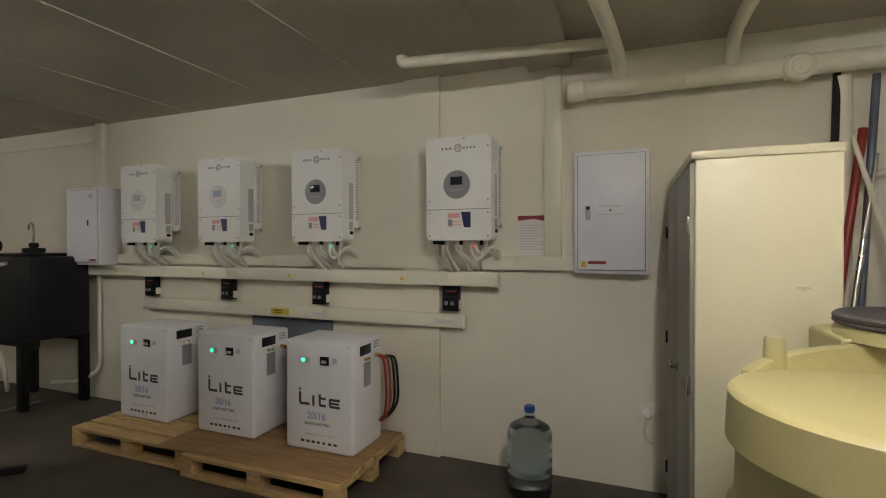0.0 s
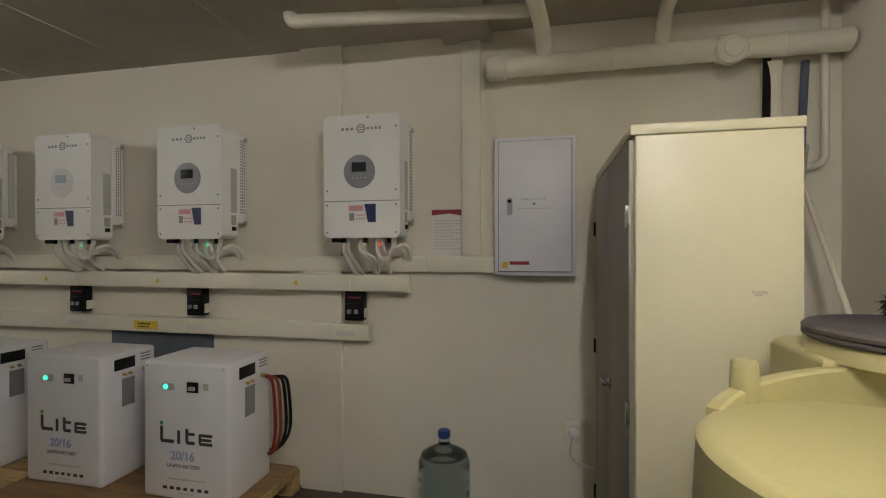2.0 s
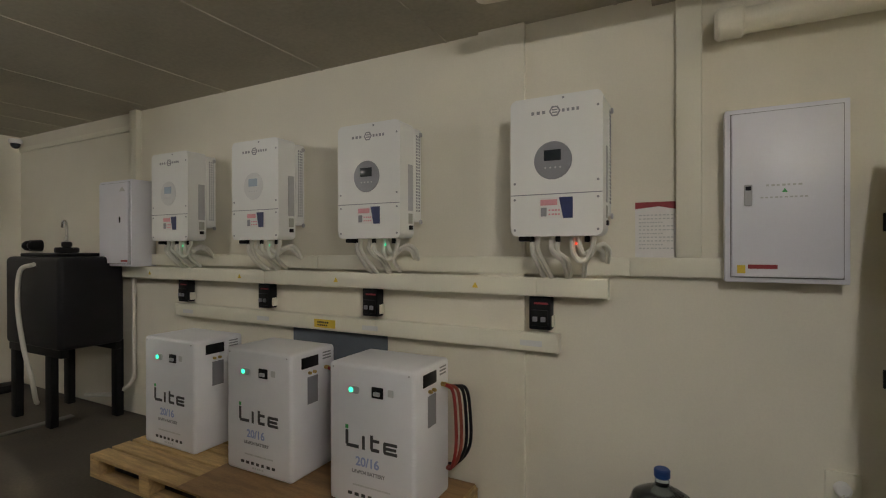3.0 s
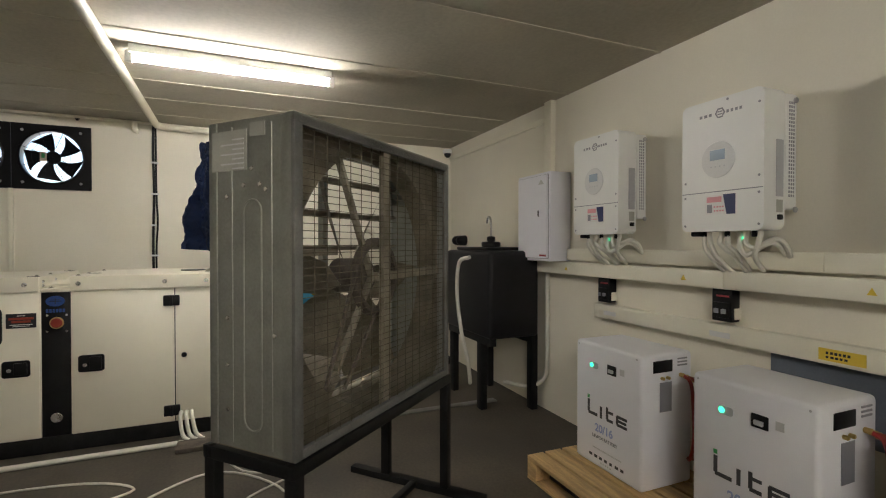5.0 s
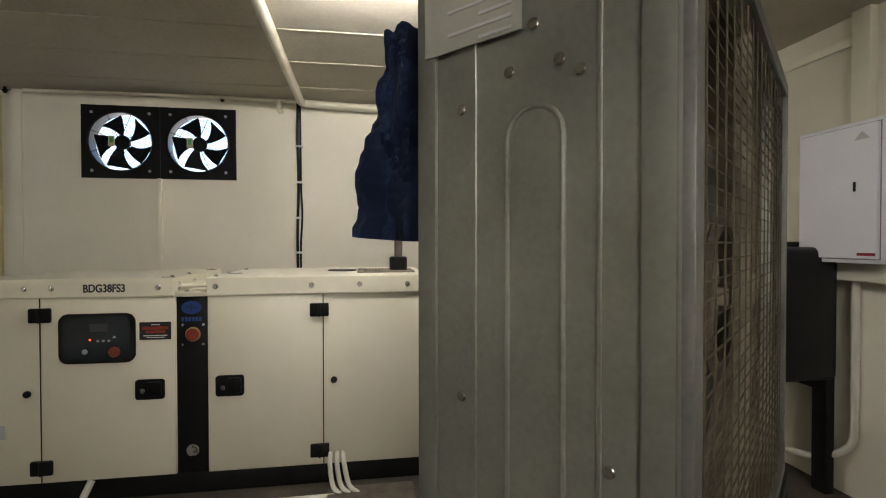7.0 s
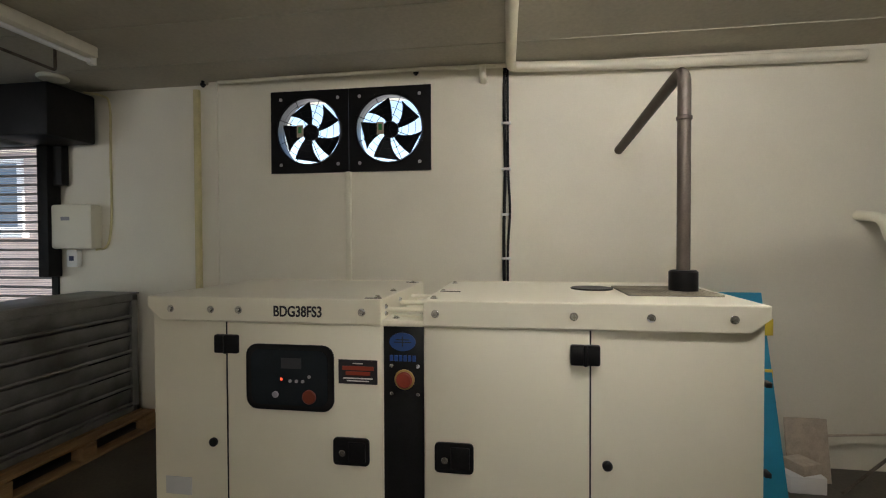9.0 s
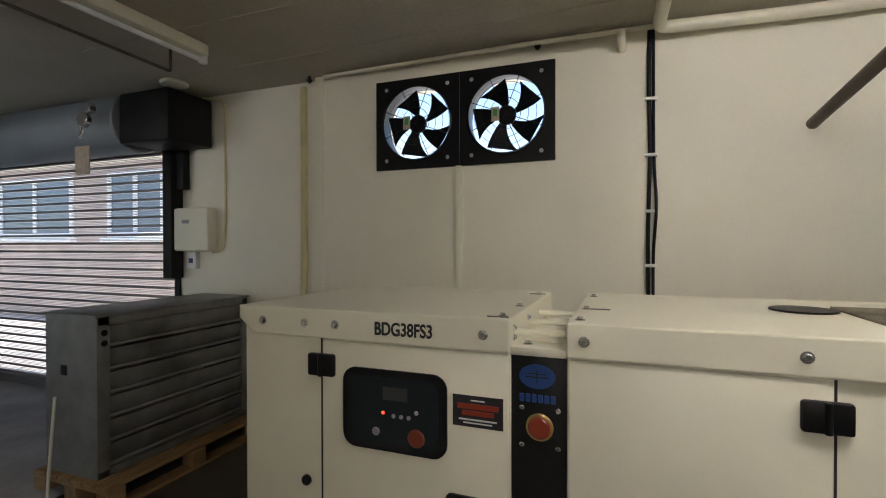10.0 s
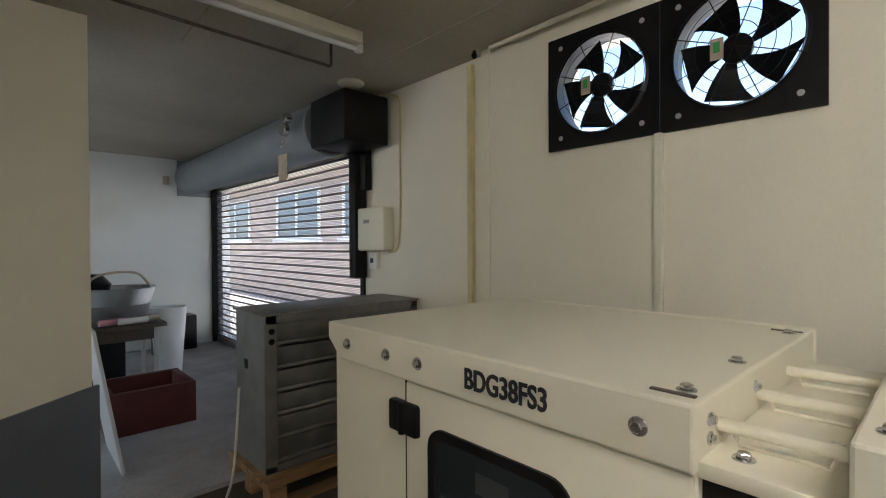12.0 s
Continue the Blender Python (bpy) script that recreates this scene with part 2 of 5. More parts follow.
def smooth_path(pts, k=6):
    """Points along a Catmull-Rom curve through pts."""
    P = [Vector(p) for p in pts]
    P = [2 * P[0] - P[1]] + P + [2 * P[-1] - P[-2]]
    out = []
    for a, b, c, d in zip(P, P[1:], P[2:], P[3:]):
        for i in range(k):
            t = i / k
            out.append(0.5 * (2 * b + (c - a) * t + (2 * a - 5 * b + 4 * c - d) * t * t + (3 * b - a - 3 * c + d) * t ** 3))
    return out + [P[-2]]


def tube(pts, rad, n=10, bm=None, curve=True, k=6):
    bm = bm or bmesh.new()
    P = smooth_path(pts, k) if curve else [Vector(p) for p in pts]
    rings = []
    side = None
    for i, p in enumerate(P):
        d = (P[min(i + 1, len(P) - 1)] - P[max(i - 1, 0)]).normalized()
        ref = side if side is not None else (Vector((0, 0, 1)) if abs(d.z) < 0.9 else Vector((1, 0, 0)))
        u = (ref - d * ref.dot(d)).normalized()
        side = u
        w = d.cross(u)
        rings.append([bm.verts.new(p + rad * (math.cos(math.tau * j / n) * u + math.sin(math.tau * j / n) * w)) for j in range(n)])
    for a, b in zip(rings, rings[1:]):
        for j in range(n):
            bm.faces.new((a[j], a[(j + 1) % n], b[(j + 1) % n], b[j]))
    bm.faces.new(rings[0]), bm.faces.new(rings[-1])
    return bm


def bent(pts, rad, bend=0.08, n=14):
    """A straight-run pipe through pts with rounded elbows."""
    P = [Vector(p) for p in pts]
    out = [P[0]]
    for a, b, c in zip(P, P[1:], P[2:]):
        u, w = (a - b).normalized(), (c - b).normalized()
        for i in range(7):
            t = i / 6
            p0, p1 = b + u * bend, b + w * bend
            out.append((1 - t) ** 2 * p0 + 2 * t * (1 - t) * b + t * t * p1)
    out.append(P[-1])
    return tube(out, rad, n, curve=False)


def add(*bms):
    """Joins bmeshes into the first."""
    for b in bms[1:]:
        me = bpy.data.meshes.new("tmp")
        b.to_mesh(me), b.free()
        bms[0].from_mesh(me)
        bpy.data.meshes.remove(me)
    return bms[0]


def moved(bm, m):
    bmesh.ops.transform(bm, matrix=m, verts=bm.verts)
    return bm


def prism(pts, axis, a, b):
    """An outline (two coordinates a point) pulled along an axis from a to b."""
    bm = bmesh.new()
    def put(p, h):
        return {"x": (h, p[0], p[1]), "y": (p[0], h, p[1]), "z": (p[0], p[1], h)}[axis]
    lo, hi = [bm.verts.new(put(p, a)) for p in pts], [bm.verts.new(put(p, b)) for p in pts]
    n = len(pts)
    bm.faces.new(lo), bm.faces.new(hi)
    for i in range(n):
        bm.faces.new((lo[i], lo[(i + 1) % n], hi[(i + 1) % n], hi[i]))
    return bm


def rounded(x0, x1, y0, y1, r, k=6):
    """The outline of a rounded rectangle."""
    out = []
    for cx, cy, a0 in ((x1 - r, y1 - r, 0), (x0 + r, y1 - r, 90), (x0 + r, y0 + r, 180), (x1 - r, y0 + r, 270)):
        out += [(cx + r * math.cos(radians(a0 + 90 * i / k)), cy + r * math.sin(radians(a0 + 90 * i / k))) for i in range(k + 1)]
    return out


def letters(text, size, m, depth=0.0015, bold=0.02):
    """Text as a bmesh, centred, lying in the plane of m."""
    cu = bpy.data.curves.new("letters", "FONT")
    cu.body, cu.size, cu.align_x, cu.align_y, cu.extrude, cu.offset = text, size, "CENTER", "CENTER", depth, size * bold
    ob = new("letters", cu)
    bpy.context.view_layer.update()
    me = bpy.data.meshes.new_from_object(ob.evaluated_get(bpy.context.evaluated_depsgraph_get()))
    bm = bmesh.new()
    bm.from_mesh(me)
    bpy.data.objects.remove(ob), bpy.data.curves.remove(cu), bpy.data.meshes.remove(me)
    return moved(bm, m)


TO_SOUTH = Matrix(((1, 0, 0, 0), (0, 0, -1, 0), (0, 1, 0, 0), (0, 0, 0, 1)))     # upright, read while facing +y
TO_EAST = Matrix(((0, 0, 1, 0), (1, 0, 0, 0), (0, 1, 0, 0), (0, 0, 0, 1)))       # upright, read while facing -x


def scribble(x0, x1, z, h, y, n, gap=0.25, seed=1):
    """A line of plain bars standing for writing, on a face that looks to -y."""
    rnd = random.Random(seed)
    bars, x, w = [], x0, (x1 - x0) / n
    for i in range(n):
        bars.append((x, x + w * (1 - gap) * rnd.uniform(0.7, 1), y - 0.0015, y + 0.001, z, z + h))
        x += w
    return B(*bars)

# ---- the shell of the rooms ----
XW, YN, XE, YS, H = -6.83, 4.2, 1.6, -2.5, 2.72
YB = -6.98


def structure(name, boxes, material, label, r=0.0):
    return solo(name, B(*boxes, r=r), material, label, name.split("_")[0], kind="structure", smooth=False)


structure("floor", [(XW - 0.3, XE + 0.2, YS + 0.12, YN + 0.2, -0.2, 0)], "floor", "dark stained smooth concrete floor of the plant room")
structure("floor_bay", [(XW - 0.4, -2.2, YB - 0.2, YS + 0.12, -0.2, 0.03)], "floor2", "pale rough concrete floor behind the roller shutter")
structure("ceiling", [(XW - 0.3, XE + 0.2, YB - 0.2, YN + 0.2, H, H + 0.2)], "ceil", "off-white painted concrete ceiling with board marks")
structure("wall_north", [(XW - 0.3, XE + 0.2, YN, YN + 0.2, 0, H)], "wall", "cream painted wall that carries the inverters")
structure("wall_east", [(XE, XE + 0.2, YS, YN, 0, H)], "wall", "cream painted plain wall")
structure("wall_south", [(-4.9, XE, YS - 0.2, YS, 0, H)], "wall", "cream painted partition wall")
structure("wall_bay_end", [(XW - 0.3, -2.2, YB - 0.2, YB, 0, H)], "wall2", "white painted end wall of the shutter bay")
structure("wall_bay_east", [(-2.4, -2.2, YB, -6.4, 0, H), (-2.4, -2.2, -3.2, YS - 0.2, 0, H), (-2.4, -2.2, -6.4, -3.2, 2.4, H)], "wall2", "white painted wall of the shutter bay with a wide open doorway")
structure("wall_west", [
    (XW - 0.25, XW, 0.31, YN, 0, H), (XW - 0.25, XW, -1.37, -0.86, 0, H), (XW - 0.25, XW, -0.86, 0.31, 0, 2.03),
    (XW - 0.25, XW, -0.86, 0.31, 2.585, H), (XW - 0.3, XW - 0.05, -2.87, -1.37, 0, H),
    (XW - 0.3, XW - 0.1, YB, -2.87, 2.3, H)], "wall", "cream painted outer wall with two fan openings and a shutter opening")
structure("trim_column", [(-1.308, -1.038, YN - 0.03, YN, 0, H)], "wall", "shallow cream painted wall pilaster")
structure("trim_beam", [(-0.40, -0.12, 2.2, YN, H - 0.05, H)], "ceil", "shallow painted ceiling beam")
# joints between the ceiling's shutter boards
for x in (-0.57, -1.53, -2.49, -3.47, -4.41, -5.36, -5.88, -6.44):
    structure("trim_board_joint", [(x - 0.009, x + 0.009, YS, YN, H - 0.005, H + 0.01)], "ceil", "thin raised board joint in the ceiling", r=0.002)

# outside: ground and the neighbouring building
structure("ground", [(-400, 400, -400, 400, -0.5, -0.22)], "ground", "pale paved ground outside")
structure("pavement", [(-10.0, XW - 0.3, -30, 30, -0.22, 0.0)], "ground", "pale paved yard outside the shutter")
house = thing("house", (-13, -12, 0), "pinkish brick building with white framed windows across the yard", "building")
FX = -10.0
part("wall", B((-16, FX, -26, -6.4, -0.2, 3.35)), "facade", house, smooth=False)
part("roof", prism([(FX + 0.35, 3.3), (FX + 0.35, 3.42), (-13.0, 4.3), (-16.35, 3.42), (-16.35, 3.3)], "y", -26.4, -6.0), "roof", house, smooth=False)
part("gutter", B((FX + 0.33, FX + 0.45, -26.4, -6.0, 3.28, 3.4), r=0.02), "frame_w", house, "white eaves gutter")
for wy, hw in ((-19.0, 1.2), (-14.9, 1.2), (-10.6, 1.2), (-7.65, 0.75)):
    z0, z1 = 1.72, 2.76
    w = part("window", B((FX - 0.04, FX + 0.04, wy - hw, wy + hw, z0 - 0.09, z0), (FX - 0.04, FX + 0.04, wy - hw, wy + hw, z1, z1 + 0.09),
                         *[(FX - 0.04, FX + 0.04, wy + d - 0.05, wy + d + 0.05, z0, z1) for d in (-hw + 0.05, 0.0, hw - 0.05)], r=0.006), "frame_w", house, "white window frame", False)
    for d in (-1, 1):
        part("pane", B((FX - 0.02, FX + 0.01, wy + min(0, d * hw) + 0.05, wy + max(0, d * hw) - 0.05, z0, z1)), "pane", w, "dark reflecting glass", False)
    part("sill", B((FX, FX + 0.12, wy - hw - 0.08, wy + hw + 0.08, z0 - 0.17, z0 - 0.092), r=0.008), "frame_w", w, smooth=False)


# ---- roller shutter ----
sh = thing("roller_shutter", (-6.95, -4.9, 0), "closed grey perforated roller shutter letting daylight through", "roller shutter")
part("guide_rail", B((-7.0, -6.86, -2.9, -2.84, 0, 2.45), r=0.004), "blacksteel", sh, "black steel guide rail")
part("guide_rail", B((-7.0, -6.86, -6.975, -6.92, 0, 2.45), r=0.004), "blacksteel", sh, "black steel guide rail")
part("bottom_rail", B((-6.97, -6.91, -6.92, -2.9, 0.03, 0.12), r=0.006), "slat", sh)
slat = None
for i in range(28):
    z = 0.125 + i * 0.08
    if slat is None:
        bm = add(B((-6.955, -6.925, -6.92, -2.9, z, z + 0.025), r=0.006), B(*[(-6.943, -6.937, -6.92, -2.9, z + d, z + d + 0.006) for d in (0.036, 0.05, 0.064)]))
        slat = part("slat", bm, "slat", sh)
    else:
        o = slat.copy()
        scene.collection.objects.link(o)
        o.location.z = 0.08 * i
hood = add(C((-6.6, -6.96, 2.47), 0.235, 4.0, "y", 40, 0.01))
part("hood", hood, "rollgrey", sh, "rolled curtain on its drum")
part("end_plate", B((-6.86, -6.4, -6.977, -6.96, 2.2, 2.71), r=0.004), "rollgrey", sh)
mo = thing("shutter_motor", (-6.6, -2.75, 2.2), "black shutter motor housing with hanging pull weight under the ceiling", "motor")
part("housing", B((-6.83, -6.42, -2.95, -2.42, 2.27, 2.66), r=0.02), "blacksteel", mo)
part("arm", B((-6.87, -6.75, -2.9, -2.8, 1.2, 2.3), (-6.87, -6.8, -2.92, -2.72, 1.95, 2.35), r=0.008), "blacksteel", mo)
part("gear", add(C((-6.3, -3.12, 2.44), 0.06, 0.05, "x", 20, 0.01), C((-6.3, -3.05, 2.52), 0.04, 0.06, "x", 16, 0.01)), "steel", mo)
part("chain", tube([(-6.28, -3.15, 2.42), (-6.27, -3.17, 2.33), (-6.26, -3.14, 2.3), (-6.27, -3.12, 2.36)], 0.008), "steel", mo)
part("tag", B((-6.28, -6.265, -3.22, -3.06, 2.02, 2.24), r=0.006), "beige", mo, "hanging cardboard tag")
ct = thing("control_box", (-6.85, -2.6, 1.42), "cream plastic shutter control box with its cable", "electrical box")
part("case", B((-6.88, -6.77, -2.8, -2.42, 1.43, 1.79), r=0.02), "trunk", ct)
part("badge", B((-6.772, -6.767, -2.7, -2.62, 1.66, 1.69)), "print", ct)
part("switch", B((-6.88, -6.83, -2.72, -2.62, 1.28, 1.42), r=0.008), "white", ct)
part("button", B((-6.834, -6.822, -2.69, -2.65, 1.33, 1.37), r=0.004), "navy", ct)
part("cable", tube([(-6.84, -2.45, 1.42), (-6.86, -2.36, 1.46), (-6.87, -2.33, 1.7), (-6.87, -2.33, 2.2), (-6.87, -2.33, 2.6), (-6.86, -2.4, 2.68), (-6.8, -2.5, 2.69)], 0.009), "duct", ct)
solo("ceiling_rose", C((-6.5, -2.45, H), 0.1, -0.03, "z", 24, 0.01), "trunk", "round cream junction box lid on the ceiling", "junction box")


# ---- wall fans ----
def wall_fan(y, z):
    f = thing("wall_fan", (XW, y, z - 0.3), "square black wall fan with grille, daylight behind its blades", "fan", "wall fans")
    x = XW + 0.02
    bm = bmesh.new()
    n, s, r = 48, 0.307, 0.25
    def edge(a):
        c, q = math.cos(a), math.sin(a)
        k = s / max(abs(c), abs(q))
        return k * c, k * q
    ang = [math.tau * i / n for i in range(n)]
    rows = []
    for a in ang:
        e = edge(a)
        i = (r * math.cos(a), r * math.sin(a))
        rows.append([bm.verts.new((XW + 0.002, y + e[0], z + e[1])), bm.verts.new((x, y + e[0], z + e[1])), bm.verts.new((x, y + i[0], z + i[1])),
                     bm.verts.new((x - 0.06, y + i[0] * 1.01, z + i[1] * 1.01)), bm.verts.new((XW - 0.12, y + i[0] * 1.05, z + i[1] * 1.05))])
    for a, b in zip(rows, rows[1:] + rows[:1]):
        for k in range(4):
            bm.faces.new((a[k], a[k + 1], b[k + 1], b[k]))
    part("plate", bm, "black", f, smooth=False)
    part("rim", lathe(bmesh.new(), [(0.25, 0.0), (0.262, 0.012), (0.25, 0.02), (0.244, 0.012), (0.25, 0.0)], (x - 0.004, y, z), "x", 48), "black", f)
    part("hub", add(C((x - 0.05, y, z), 0.062, 0.04, "x", 24, 0.01)), "black", f)
    for k in range(5):
        a0 = math.tau * k / 5 + 0.45
        bl = bmesh.new()
        lead, trail = [], []
        for i in range(7):
            q = i / 6
            rr = 0.055 + 0.18 * q
            c = a0 + 0.35 * q
            w = 0.32 + 0.12 * q
            lead.append(bl.verts.new((x - 0.07, y + rr * math.cos(c + w), z + rr * math.sin(c + w))))
            trail.append(bl.verts.new((x - 0.03, y + rr * math.cos(c - w), z + rr * math.sin(c - w))))
        for i in range(6):
            bl.faces.new((lead[i], lead[i + 1], trail[i + 1], trail[i]))
        bmesh.ops.solidify(bl, geom=bl.faces[:], thickness=0.004)
        part("blade", bl, "black", f)
    g = bmesh.new()
    for rr in (0.1, 0.15, 0.2, 0.245):
        lathe(g, [(rr - 0.0018, 0), (rr, 0.002), (rr + 0.0018, 0), (rr, -0.002), (rr - 0.0018, 0)], (x + 0.02, y, z), "x", 40)
    for a in range(4):
        c, q = math.cos(a * math.pi / 4 + 0.4), math.sin(a * math.pi / 4 + 0.4)
        tube([(x + 0.022, y - 0.27 * c, z - 0.27 * q), (x + 0.022, y + 0.27 * c, z + 0.27 * q)], 0.0025, 6, g, curve=False)
    part("grille", g, "black", f)
    part("label", B((x + 0.024, x + 0.03, y - 0.085, y - 0.035, z - 0.045, z + 0.045)), "beige", f, "cream rating label")
    part("label_print", B((x + 0.03, x + 0.0315, y - 0.073, y - 0.047, z - 0.015, z + 0.03)), "green", f)
    for sy in (-1, 1):
        for sz in (-1, 1):
            part("screw", C((x, y + sy * 0.225, z + sz * 0.245), 0.013, 0.006, "x", 12, 0.002), "grey", f)
    return f


wall_fan(-0.583, 2.305)
wall_fan(0.034, 2.305)
solo("conduit", B((XW, XW + 0.03, -0.30, -0.262, 1.0, 2.0), r=0.004), "trunk", "cream cable duct below the wall fans", "conduit")
solo("conduit", B((XW - 0.05, XW - 0.01, -1.56, -1.52, 0.0, 2.68), r=0.004), "duct", "yellowed vertical cable duct beside the pilaster", "conduit")
structure("trim_pilaster", [(XW - 0.05, XW + 0.012, -1.41, -1.34, 0, H)], "wall", "narrow painted wall pilaster")
cab = thing("cable_run", (XW, 0.868, 0.9), "black cables strapped with white clips to the wall", "cable")
part("cable", tube([(XW + 0.015, 0.868, 0.9), (XW + 0.02, 0.862, 1.5), (XW + 0.015, 0.872, 2.0), (XW + 0.02, 0.865, 2.4), (XW + 0.015, 0.868, 2.7)], 0.012), "black", cab)
part("cable", tube([(XW + 0.012, 0.892, 0.9), (XW + 0.02, 0.89, 1.4), (XW + 0.03, 0.905, 1.7), (XW + 0.012, 0.892, 2.0), (XW + 0.014, 0.888, 2.7)], 0.009), "black", cab)
for z in (1.35, 1.66, 1.98, 2.3):
    part("clip", B((XW, XW + 0.035, 0.845, 0.912, z, z + 0.018), r=0.004), "white", cab)
solo("pipe", bent([(-2.6, 1.0, 2.675), (-4.0, 0.965, 2.675), (-5.4, 0.935, 2.675), (XW + 0.09, 0.91, 2.675), (XW + 0.07, 1.6, 2.655), (XW + 0.05, 3.1, 2.64)], 0.034, 0.06), "pipe",
     "cream painted pipe across the ceiling and along the wall", "pipe")
ob = solo("pipe", bent([(XW, 0.72, 2.62), (XW + 0.1, 0.72, 2.62), (XW + 0.1, 0.72, 2.68)], 0.025, 0.03), "pipe", "short cream pipe stub with a stop tap", "pipe")
solo("pipe", bent([(XW + 0.08, 0.9, 2.69), (XW + 0.08, 0.2, 2.7), (XW + 0.05, -1.3, 2.7)], 0.014, 0.03), "pipe", "thin cream pipe under the ceiling", "pipe")
for y in (-1.43, 0.24, -3.3):
    hk = solo("hook", add(C((XW + 0.05, y, H), 0.012, -0.05, "z", 12, 0.003), C((XW + 0.05, y, H - 0.02), 0.02, -0.02, "z", 12, 0.004)), "blacksteel", "small dark ceiling hook", "hook")


# ---- fluorescent lamps ----
def batten(name, p0, p1, lit, label, glowing="tube"):
    """A batten lamp between two points under the ceiling; along y or x."""
    L = thing(name, ((p0[0] + p1[0]) / 2, (p0[1] + p1[1]) / 2, H), label, "lamp")
    ax = "y" if abs(p1[1] - p0[1]) > abs(p1[0] - p0[0]) else "x"
    if ax == "y":
        part("body", B((p0[0] - 0.03, p0[0] + 0.03, p0[1], p1[1], H - 0.055, H), r=0.006), "white" if lit else "pipe", L)
    else:
        part("body", B((p0[0], p1[0], p0[1] - 0.05, p0[1] + 0.05, H - 0.07, H), r=0.008), "pipe", L)
    ln = (p1[1] - p0[1]) if ax == "y" else (p1[0] - p0[0])
    for q in (p0, p1):
        part("holder", B((q[0] - 0.02, q[0] + 0.02, q[1] - 0.02, q[1] + 0.02, H - 0.11, H - 0.04), r=0.006), "white", L)
    a = (p0[0], p0[1] + 0.02, H - 0.09) if ax == "y" else (p0[0] + 0.02, p0[1], H - 0.09)
    part("tube", C(a, 0.014, ln - 0.04, ax, 16), glowing if lit else "whitepot", L, "glowing tube" if lit else "unlit tube")
    return L


batten("fluorescent_lamp", (-4.66, 1.06), (-4.66, 2.3), True, "lit white fluorescent batten on the ceiling")
batten("fluorescent_lamp", (0.5, 0.85), (0.5, 2.09), True, "lit white fluorescent batten on the ceiling", "tube_strong")
batten("fluorescent_lamp", (-6.1, -1.72), (-4.7, -1.72), False, "unlit cream fluorescent batten with a rod below it")
solo("rod", bent([(-4.5, -1.9, 2.6), (-6.02, -1.9, 2.56), (-6.02, -1.9, 2.7)], 0.009, 0.02), "rust", "thin rusty rod hung under the ceiling", "rod")
solo("cable", tube([(-4.6, -1.8, 2.712), (-5.2, -1.8, 2.705), (-5.7, -1.8, 2.712), (-6.02, -1.79, 2.7)], 0.01), "black", "black cable along the ceiling", "cable")


# ---- generator ----
G = thing("generator", (-5.72, 0.6, 0), "cream enclosed diesel generator set on a black skid", "generator")
GX, GB = -5.31, -6.14
part("skid", B((GB, GX - 0.01, -0.62, 1.82, 0.0, 0.12), r=0.008), "blacksteel", G, "black skid base")
part("body", B((GB, GX, -0.64, 0.405, 0.12, 1.2), (GB, GX, 0.576, 1.84, 0.12, 1.2), r=0.006), "gen", G)
part("centre_strip", B((GB + 0.02, GX - 0.012, 0.405, 0.576, 0.12, 1.14), r=0.003), "black", G, "black centre panel")


def roof(y0, y1, cut0, cut1):
    """A roof panel whose skirt is cut off slanting at the ends of the machine."""
    bm = prism([(y0, 1.25), (y1, 1.25), (y1, 1.145 + cut1 * 0.8), (y1 - cut1, 1.145), (y0 + cut0, 1.145), (y0, 1.145 + cut0 * 0.8)], "x", GB - 0.015, GX + 0.018)
    bmesh.ops.remove_doubles(bm, verts=bm.verts, dist=0.0005)
    bmesh.ops.bevel(bm, geom=list(bm.edges), offset=0.006, segments=2, affect="EDGES", profile=0.5)
    return bm


part("roof_panel", roof(-0.655, 0.405, 0.07, 0.0), "gen", G, smooth=False)
part("roof_panel", roof(0.576, 1.855, 0.0, 0.07), "gen", G, smooth=False)
for x in (-5.36, -5.5):
    part("bolt", add(C((x, 0.45 + (0.09 if x < -5.4 else 0.0), 1.164), 0.016, 0.004, "z", 18, 0.001), C((x, 0.45 + (0.09 if x < -5.4 else 0.0), 1.167), 0.0105, 0.009, "z", 6, 0.002)), "steel", G)
ch = B((GB, GX + 0.005, 0.405, 0.576, 1.14, 1.165), r=0.003)
part("roof_channel", ch, "gen", G)
for x in (-5.40, -5.62, -5.86):
    lb = part("lifting_bar", tube([(x, 0.405, 1.196), (x, 0.576, 1.196)], 0.011, 12, curve=False), "gen", G)
    part("strap", tube([(x, 0.425, 1.194), (x - 0.004, 0.432, 1.17), (x - 0.004, 0.545, 1.17), (x, 0.556, 1.194)], 0.0045, 6, curve=False), "gen", lb)
for x, y in ((-5.33, 0.365), (-6.08, 0.365), (-5.62, 0.66)):
    part("dark_strip", B((x - 0.006, x + 0.006, y - 0.04, y + 0.03, 1.2495, 1.253), r=0.001), "exh", G)
for x, z in ((-5.355, 1.215), (-5.355, 1.185), (-5.6, 1.215)):
    part("bolt", add(C((x, 0.405, z), 0.011, 0.004, "y", 16, 0.001), C((x, 0.408, z), 0.0075, 0.008, "y", 6, 0.002)), "steel", G)
for yy in (-0.288, 1.226):
    part("door_gap", B((GX - 0.004, GX + 0.0025, yy - 0.003, yy + 0.003, 0.125, 1.143)), "ink", G)
for y0, y1 in ((-0.28, 0.4), (0.582, 1.22)):
    part("door", B((GX - 0.002, GX + 0.009, y0, y1, 0.13, 1.14), r=0.004), "gen", G)
